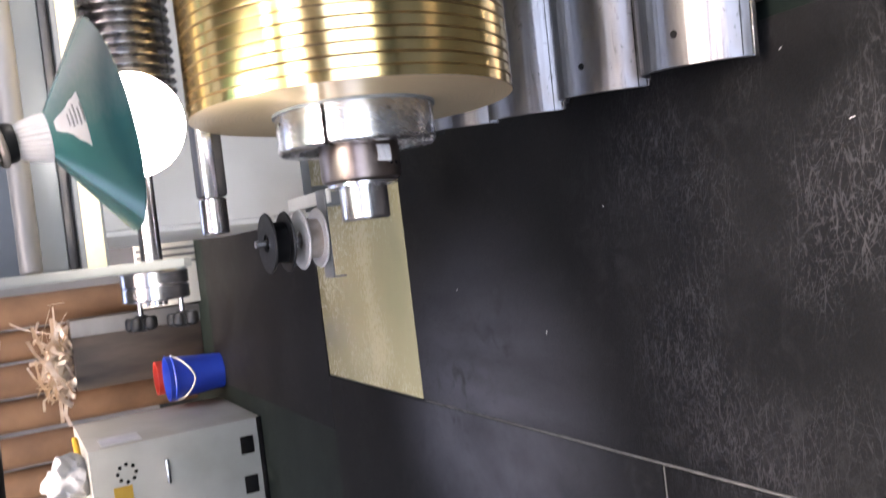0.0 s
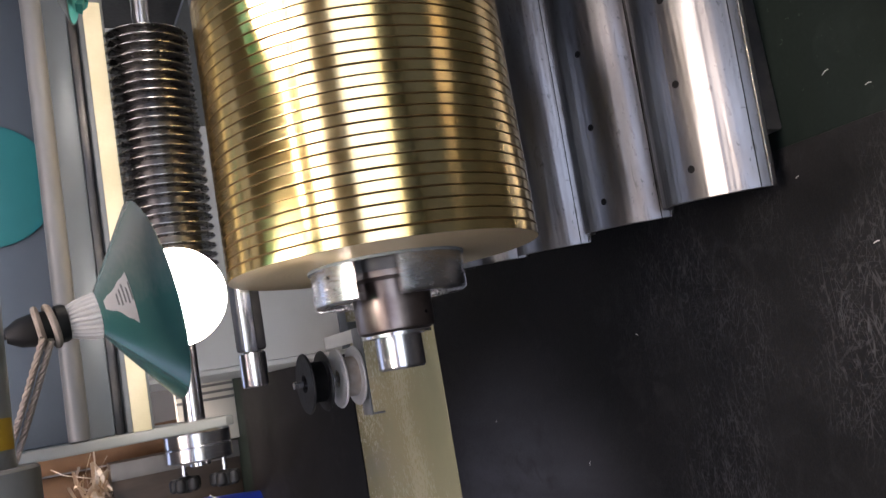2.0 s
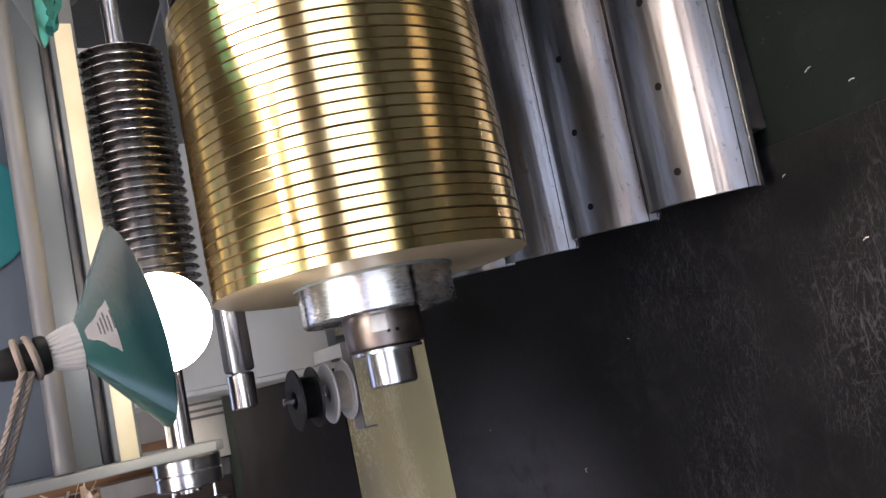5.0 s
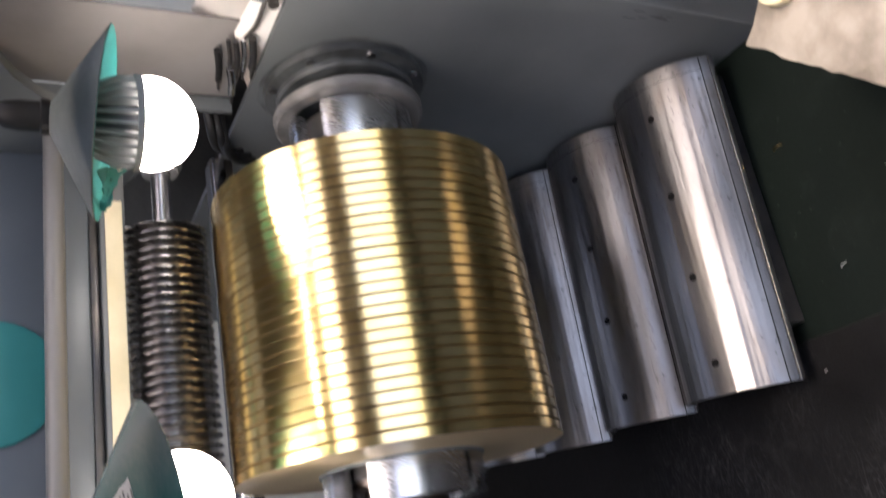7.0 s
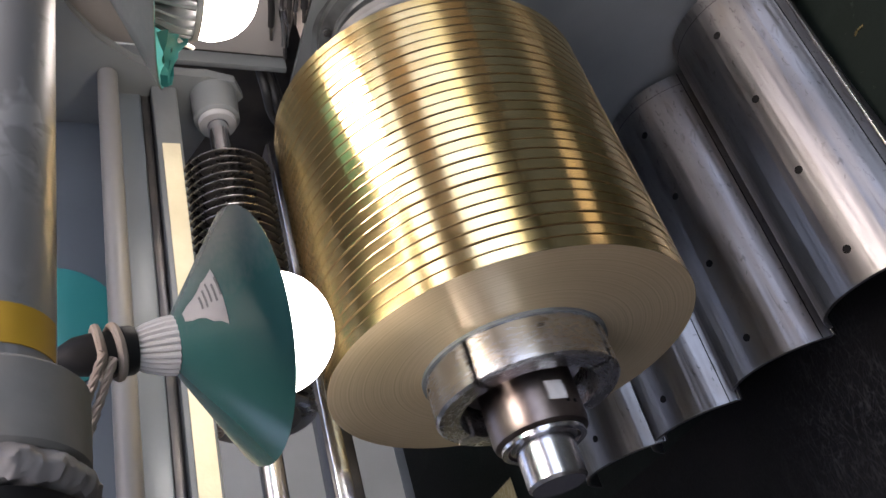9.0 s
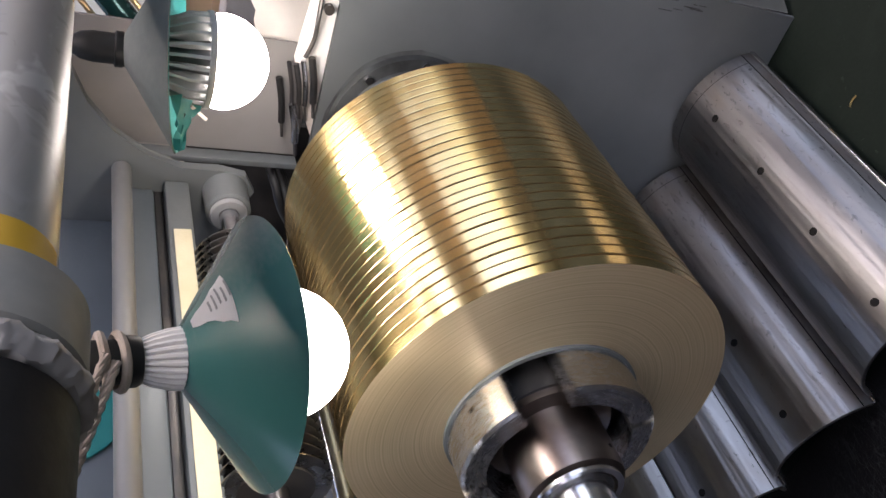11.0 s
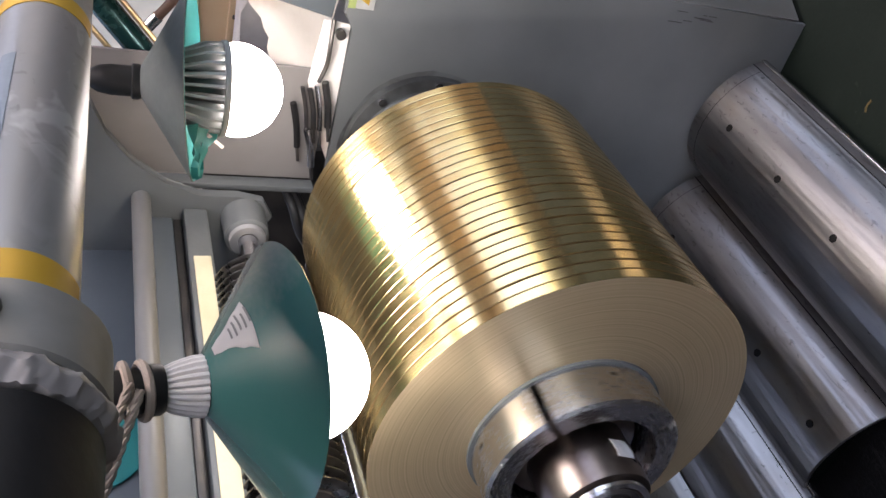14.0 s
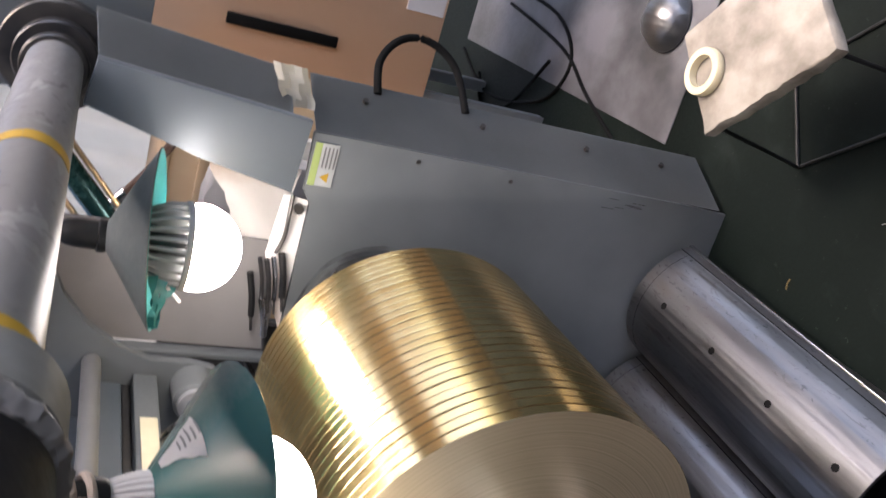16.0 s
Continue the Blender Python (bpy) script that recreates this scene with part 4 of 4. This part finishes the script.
for name, off in (("strand", Vector((0, 0, 0))), ("second_strand", Vector((0.003, -0.006, 0.009)))):
    start, far = knot + off, knot + off * 1.3 + away * 6
    d = (far - start).normalized()
    u = d.cross(Vector((0, 0, 1))).normalized()
    w = d.cross(u)
    bm = bmesh.new()
    for ply in range(3):
        sweep([start.lerp(far, k / 150) + (u * math.cos(k * 0.75 + ply * 2.0944) + w * math.sin(k * 0.75 + ply * 2.0944)) * 0.0023 + Vector((0, 0, -0.012)) * math.sin(math.pi * k / 150) for k in range(151)], 0.0025, 6, bm, smooth=1)
    sweep([far, (-0.75, 1.55, 2.3), (-0.8, 1.6, RZ)], 0.0042, 8, bm)
    part(name, bm, ROPE, g)

# ---- behind the coil ----
g = thing("guide_shaft", "dark square guide bar with a chrome end", "machine shaft")
part("bar", box(0.12, 0.93, 1.585, 1.635, 0.905, 0.955, 0.006), DARKSTEEL, g)
part("chrome_face", box(0.118, 0.93, 1.577, 1.584, 0.925, 0.95, 0.002), POLISHED, g)
part("chrome_end", xcyl(0.05, 0.118, 1.605, 0.932, 0.026), POLISHED, g)
body = thing("machine_housing", "cream painted sheet steel machine housing", "machine")
part("front_panel", box(0.14, 3.2, 3.0, 3.02, 0.24, 1.9, 0.004), CREAM, body)
part("side_panel", box(0.12, 0.139, 3.0, 4.4, 0.24, 1.9, 0.004), CREAM, body)
part("lower_edge", box(0.14, 3.2, 2.985, 2.999, 0.24, 0.27, 0.002), GREY, body)
part("leg", box(0.16, 0.24, 3.05, 3.13, 0.0, 0.239, 0.004), GREY, body)
part("leg", box(2.9, 3.0, 3.05, 3.13, 0.0, 0.239, 0.004), GREY, body)
part("bracket", box(0.1, 0.135, 2.9, 2.995, 0.235, 0.239, 0.001), CREAM, body)
part("top_panel", box(0.12, 3.2, 3.0, 4.4, 1.901, 1.92, 0.004), CREAM, body)


def build_reel(m, material, label):
    g = thing("cable_reel", label, "reel", "reels by the machine", m=m)
    for x in (-0.03, 0.03):
        bm = lathe([(0.03, 0), (0.095, 0), (0.098, 0.003), (0.095, 0.008), (0.03, 0.008)], 40, along(x), close=True)
        part("reel_flange", bm, material, g)
        for k in range(5):
            c = 6.2832 * k / 5
            part("flange_hole", solid([(0.009, 0), (0.009, 0.0012)], 14, along(x - 0.001) @ Matrix.Translation((0.062 * math.cos(c), 0.062 * math.sin(c), 0))), INK, g)
    part("core", lathe([(0.02, 0), (0.065, 0), (0.065, 0.06), (0.02, 0.06)], 36, along(-0.028), close=True), INK if material is BLACK else ROPE, g)
    return g


build_reel(pose(0.035, 2.62, 0.505, 0, -90, 0), BLACK, "black plastic reel on the machine side")
build_reel(pose(0.035, 2.62, 0.395, 0, -90, 0), WHITEPL, "dirty white plastic reel on the machine side")
g = thing("reel_bracket", "thin steel angle carrying two reels", "bracket")
part("spindle", zcyl(0.035, 2.62, 0.33, 0.58, 0.012), POLISHED, g)
part("angle_plate", box(-0.1, 0.19, 2.58, 2.66, 0.34, 0.346, 0.001), BARGREY, g)
part("drop_leg", box(-0.1, -0.094, 2.58, 2.61, 0.3, 0.339, 0.001), BARGREY, g)
part("arm", box(0.145, 0.19, 2.56, 2.984, 0.33, 0.339, 0.001), CREAM, g)

# ---- far corner ----
cab = thing("steel_cabinet", "grey steel control cabinet standing on the floor", "cabinet")
part("body", box(-1.75, -0.97, 5.07, 6.1, 0.0, 0.98, 0.006), mat("beige_cabinet_paint", (0.29, 0.28, 0.235), 0.45, 0.0, (0.36, 0.345, 0.3), 3, fine=120, bump=0.05), cab)
part("plinth_strip", box(-1.75, -0.966, 5.055, 5.069, 0.0, 0.03, 0.002), INK, cab)
for k in range(8):
    c = 6.2832 * k / 8
    part("vent_hole", solid([(0.011, 0), (0.011, 0.003)], 10, Matrix.Translation((-1.13 + 0.05 * math.cos(c), 5.07, 0.79 + 0.05 * math.sin(c))) @ Matrix.Rotation(radians(90), 4, "X")), INK, cab)
part("handle", box(-1.24, -1.1, 5.045, 5.069, 0.56, 0.58, 0.003), POLISHED, cab, "steel handle")
for x in (-1.12, -1.36):
    part("cable_port", box(x - 0.055, x + 0.05, 5.063, 5.0695, 0.06, 0.14, 0.001), INK, cab)
part("yellow_label", box(-1.31, -1.2, 5.066, 5.0695, 0.77, 0.87, 0), YELLOW, cab)
part("paper_note", box(-0.9695, -0.966, 5.14, 5.38, 0.68, 0.9, 0), PAPER, cab, "white paper note")


def build_bucket(m, material, label, r=0.15, h=0.37):
    g = thing("plastic_bucket", label, "bucket", "buckets by the cabinet", m=m)
    part("body", lathe([(r * 0.02, 0.004), (r * 0.8, 0.0), (r * 0.97, h - 0.05), (r * 1.03, h - 0.045), (r * 1.03, h - 0.035), (r, h - 0.03), (r * 1.02, h), (r * 0.98, h), (r * 0.93, h - 0.06), (r * 0.77, 0.008), (r * 0.02, 0.008)], 44, close=True), material, g)
    part("handle", sweep([(r * 1.03, 0, h - 0.04), (r * 0.75, -r * 0.8, h - 0.1), (0, -r * 1.08, h - 0.16), (-r * 0.75, -r * 0.8, h - 0.1), (-r * 1.03, 0, h - 0.04)], 0.006), WHITEPL, g, "white wire handle")
    return g


build_bucket(pose(-0.76, 5.95, 0.006), BLUE, "blue plastic bucket with a white handle on the mat")
red = thing("red_crate", "red plastic tub standing behind a blue bucket", "tub")
part("body", lathe([(0.01, 0.004), (0.11, 0.0), (0.12, 0.4), (0.11, 0.4), (0.1, 0.01), (0.01, 0.01)], 36, Matrix.Translation((-0.78, 6.25, 0.0)), close=True), RED, red)
lock = thing("grey_locker", "grey steel locker with upright edge trims", "locker")
part("body", box(-0.28, 0.5, 6.36, 6.44, 0.0, 0.42, 0.006), CREAM, lock)
for x in (0.02, 0.07, 0.12):
    part("edge_trim", box(x, x + 0.02, 6.34, 6.359, 0.0, 0.42, 0.002), BARGREY, lock)
chest = thing("low_chest", "low dark stained chest under a heap of paper scrap", "chest")
part("body", box(-0.8, -0.3, 6.47, 6.8, 0.0, 0.9, 0.008), mat("dark_stained_board", (0.03, 0.023, 0.018), 0.5, 0.0, (0.075, 0.058, 0.045), 9, stretch=(1, 1, 0.2)), chest)
part("door_edge", box(-0.42, -0.3, 6.455, 6.469, 0.0, 0.9, 0.002), BARGREY, chest)
for k, (x, y, r, h) in enumerate(((-0.2, 6.95, 0.12, 2.1), (-0.45, 7.0, 0.115, 2.0), (-0.7, 6.95, 0.12, 2.1), (-0.96, 7.0, 0.12, 1.95), (-1.22, 6.95, 0.115, 2.1), (-1.48, 7.0, 0.12, 2.05), (-1.74, 6.95, 0.12, 2.1))):
    t = thing("cardboard_tube", "brown cardboard tube standing on end", "cardboard tube", "cardboard tubes by the wall")
    part("tube", lathe([(r - 0.012, 0), (r, 0), (r, h), (r - 0.012, h)], 40, Matrix.Translation((x, y, 0)), close=True), CARD, t)
rnd = random.Random(3)
heap = tagged(new("paper_scrap"), "tangle of torn paper strips and tape on a low chest", "scrap", kind="stuff")
bm = bmesh.new()
for k in range(170):
    c = Vector((-0.58 + rnd.gauss(0, 0.13), 6.62 + rnd.gauss(0, 0.09), 0.91 + abs(rnd.gauss(0, 0.09))))
    d = Vector((rnd.gauss(0, 1), rnd.gauss(0, 1), rnd.gauss(0, 0.6))).normalized() * rnd.uniform(0.06, 0.16)
    n = d.cross(Vector((rnd.random(), rnd.random(), rnd.random()))).normalized() * rnd.uniform(0.006, 0.02)
    mid = Vector((0, 0, rnd.uniform(0.01, 0.05)))
    p = [c - d + n, c - d - n, c - n + mid, c + n + mid, c + d - n, c + d + n]
    for q in p:
        q.z = max(q.z, 0.903)
    v = [bm.verts.new(q) for q in p]
    bm.faces.new((v[0], v[1], v[2], v[3]))
    bm.faces.new((v[3], v[2], v[4], v[5]))
bmesh.ops.solidify(bm, geom=bm.faces[:], thickness=0.001)
part("strips", bm, mat("torn_paper", (0.5, 0.38, 0.26), 0.8, 0.0, (0.75, 0.7, 0.64), 6), heap, smooth=False)
bag = thing("plastic_bag", "crumpled white plastic bag on the cabinet", "bag")
bm = bmesh.new()
bmesh.ops.create_icosphere(bm, subdivisions=4, radius=0.13, matrix=Matrix.Translation((-1.14, 5.3, 1.07)))
for v in bm.verts:
    v.co += (v.co - Vector((-1.14, 5.3, 1.07))) * (0.5 * noise.noise(v.co * 9) + 0.25 * noise.noise(v.co * 25))
    v.co.z = max(v.co.z, 0.982)
part("bag", bm, WHITEPL, bag)
g = thing("utility_knife", "yellow handled utility knife on the cabinet", "knife")
part("handle", sweep([(-1.0, 5.75, 0.999), (-1.1, 5.6, 0.999)], 0.018, 10, smooth=1), YELLOW, g)
part("blade", sweep([(-1.1, 5.6, 0.999), (-1.13, 5.55, 0.999)], 0.006, 6, smooth=1), POLISHED, g)

# ---- right of the frame ----
stool = thing("low_stool", "low stool with a paper wrapped board on wire legs", "stool")
bm = slab([(0.708, 0.742), (0.6, 0.64), (0.5, 0.545), (0.66, 0.4), (0.868, 0.594)], "z", 0.3, 0.33, 0.006)
bmesh.ops.subdivide_edges(bm, edges=[e for e in bm.edges if e.calc_length() > 0.05], cuts=7)
for v in bm.verts:
    v.co += Vector((noise.noise(v.co * 40), noise.noise(v.co * 40 + Vector((7, 0, 0))), 0.5 * noise.noise(v.co * 55))) * 0.006
bmesh.ops.triangulate(bm, faces=[f for f in bm.faces if len(f.verts) > 4])
part("board", bm, WOODB, stool)
feet = []
for a, b in (((0.705, 0.725), (0.79, 0.775)), ((0.515, 0.55), (0.5, 0.56)), ((0.66, 0.415), (0.66, 0.4)), ((0.85, 0.595), (0.9, 0.6))):
    feet.append((b[0], b[1], 0.005))
    part("wire_leg", sweep([(a[0], a[1], 0.302), ((a[0] + b[0]) / 2, (a[1] + b[1]) / 2, 0.15), (b[0], b[1], 0.005)], 0.004), BLACK, stool)
for a, b in zip(feet, feet[1:] + feet[:1]):
    part("wire_brace", sweep([a, b], 0.004, smooth=1), BLACK, stool)
g = thing("tape_roll", "cream roll of tape lying on the stool", "tape roll")
part("roll", lathe([(0.029, 0), (0.042, 0), (0.043, 0.002), (0.043, 0.014), (0.042, 0.016), (0.029, 0.016)], 40, Matrix.Translation((0.757, 0.642, 0.333)), close=True), CREAMSTRIP, g)
g = thing("plywood_case", "brown plywood case with a slot handle", "case")
part("body", box(1.8, 2.4, -0.2, 1.05, 0.43, 1.9, 0.006), PLY, g)
part("slot_handle", box(1.785, 1.7995, 0.87, 0.9, 0.72, 1.02, 0.003), INK, g, "dark slot handle")
for x, y in ((1.86, -0.14), (2.34, -0.14), (1.86, 0.99), (2.34, 0.99)):
    part("leg", box(x - 0.02, x + 0.02, y - 0.02, y + 0.02, 0.0, 0.429, 0.003), GREY, g)
part("paper_note", box(1.796, 1.7995, 0.6, 0.75, 0.44, 0.55, 0), PAPER, g, "white paper note")
for k, pts in enumerate((((2.35, 0.62, 0.006), (1.95, 0.66, 0.006), (1.78, 0.78, 0.006), (1.9, 0.93, 0.006), (2.3, 1.0, 0.006), (2.6, 0.9, 0.006)), ((2.3, 0.68, 0.006), (1.85, 0.75, 0.006), (1.62, 0.85, 0.006), (1.3, 0.95, 0.006), (1.12, 0.86, 0.006)), ((2.4, 0.95, 0.006), (2.3, 1.05, 0.006), (2.1, 1.0, 0.006), (1.9, 0.8, 0.012)))):
    g = thing("power_cable", "black power cable lying loose on the floor", "cable", "cables on the floor")
    part("cable", sweep(pts, 0.006), INK, g)
g = thing("hose_loop", "stiff black hose looping out of the machine", "hose")
part("hose", sweep([(1.05, 0.86, 0.82)] + [(1.05 + 0.09 * math.sin(a), 0.858 - 0.11 * math.sin(a), 0.73 + 0.1 * math.cos(a)) for a in (0.5, 1.0, 1.5, 2.0, 2.5)] + [(1.05, 0.86, 0.63)], 0.008, 10), INK, g)
g = thing("steel_cup", "small domed steel cap on the floor", "metal cap")
part("dome", solid([(0.075, 0), (0.08, 0.008), (0.078, 0.02), (0.06, 0.05), (0.03, 0.066), (0.01, 0.07)], 40, Matrix.Translation((1.37, 0.58, 0.0032))), STEEL, g)
g = thing("curtain", "pale strip curtain before the window", "curtain")
bm = bmesh.new()
prev = None
for k in range(90):
    y = 0.6 + k * 0.065
    row = [bm.verts.new((9.3 + 0.05 * math.sin(k * 0.9), y, z)) for z in (0.0, 3.9)]
    if prev:
        bm.faces.new((prev[0], row[0], row[1], prev[1]))
    prev = row
bmesh.ops.solidify(bm, geom=bm.faces[:], thickness=0.004)
part("cloth", bm, CLOTH, g)

# ---- litter on the floor ----
rnd = random.Random(11)
for k, (x, y) in enumerate(((0.694, 0.992), (0.43, 0.945), (0.38, 0.87), (0.263, 1.048), (0.114, 0.92), (-0.185, 2.379), (0.02, 1.6), (-0.3, 1.9), (0.55, 0.8))):
    g = thing("metal_chip", "tiny curled brass chip on the floor", "swarf", "chips on the floor")
    a, ln = rnd.uniform(0, 3.14), 0.012 if k == 0 else rnd.uniform(0.003, 0.008)
    z = 0.0075 if x < 0.325 else 0.0015
    part("chip", sweep([(x - ln * math.cos(a), y - ln * math.sin(a), z), (x, y, z + 0.001), (x + ln * math.cos(a + 0.4), y + ln * math.sin(a + 0.4), z)], 0.0022 if k == 0 else 0.0008, 6, smooth=3), BRASS if k == 0 else WHITEPL, g)


def motions():
    """The mandrel and the coil turn together, a little over three quarters of a turn a second."""
    rows = []
    for k in range(81):
        t = k * 0.2
        rows.append((t, pose(0, CY, CZ, float(np.interp(t, (0, 2.0, 7.2, 9.6, 12.2, 13.4, 16.0), (-314, 240, 1703, 2357, 3104, 3468, 4256))))))
    walk(mandrel, rows)
    walk(coil, rows)


motions()
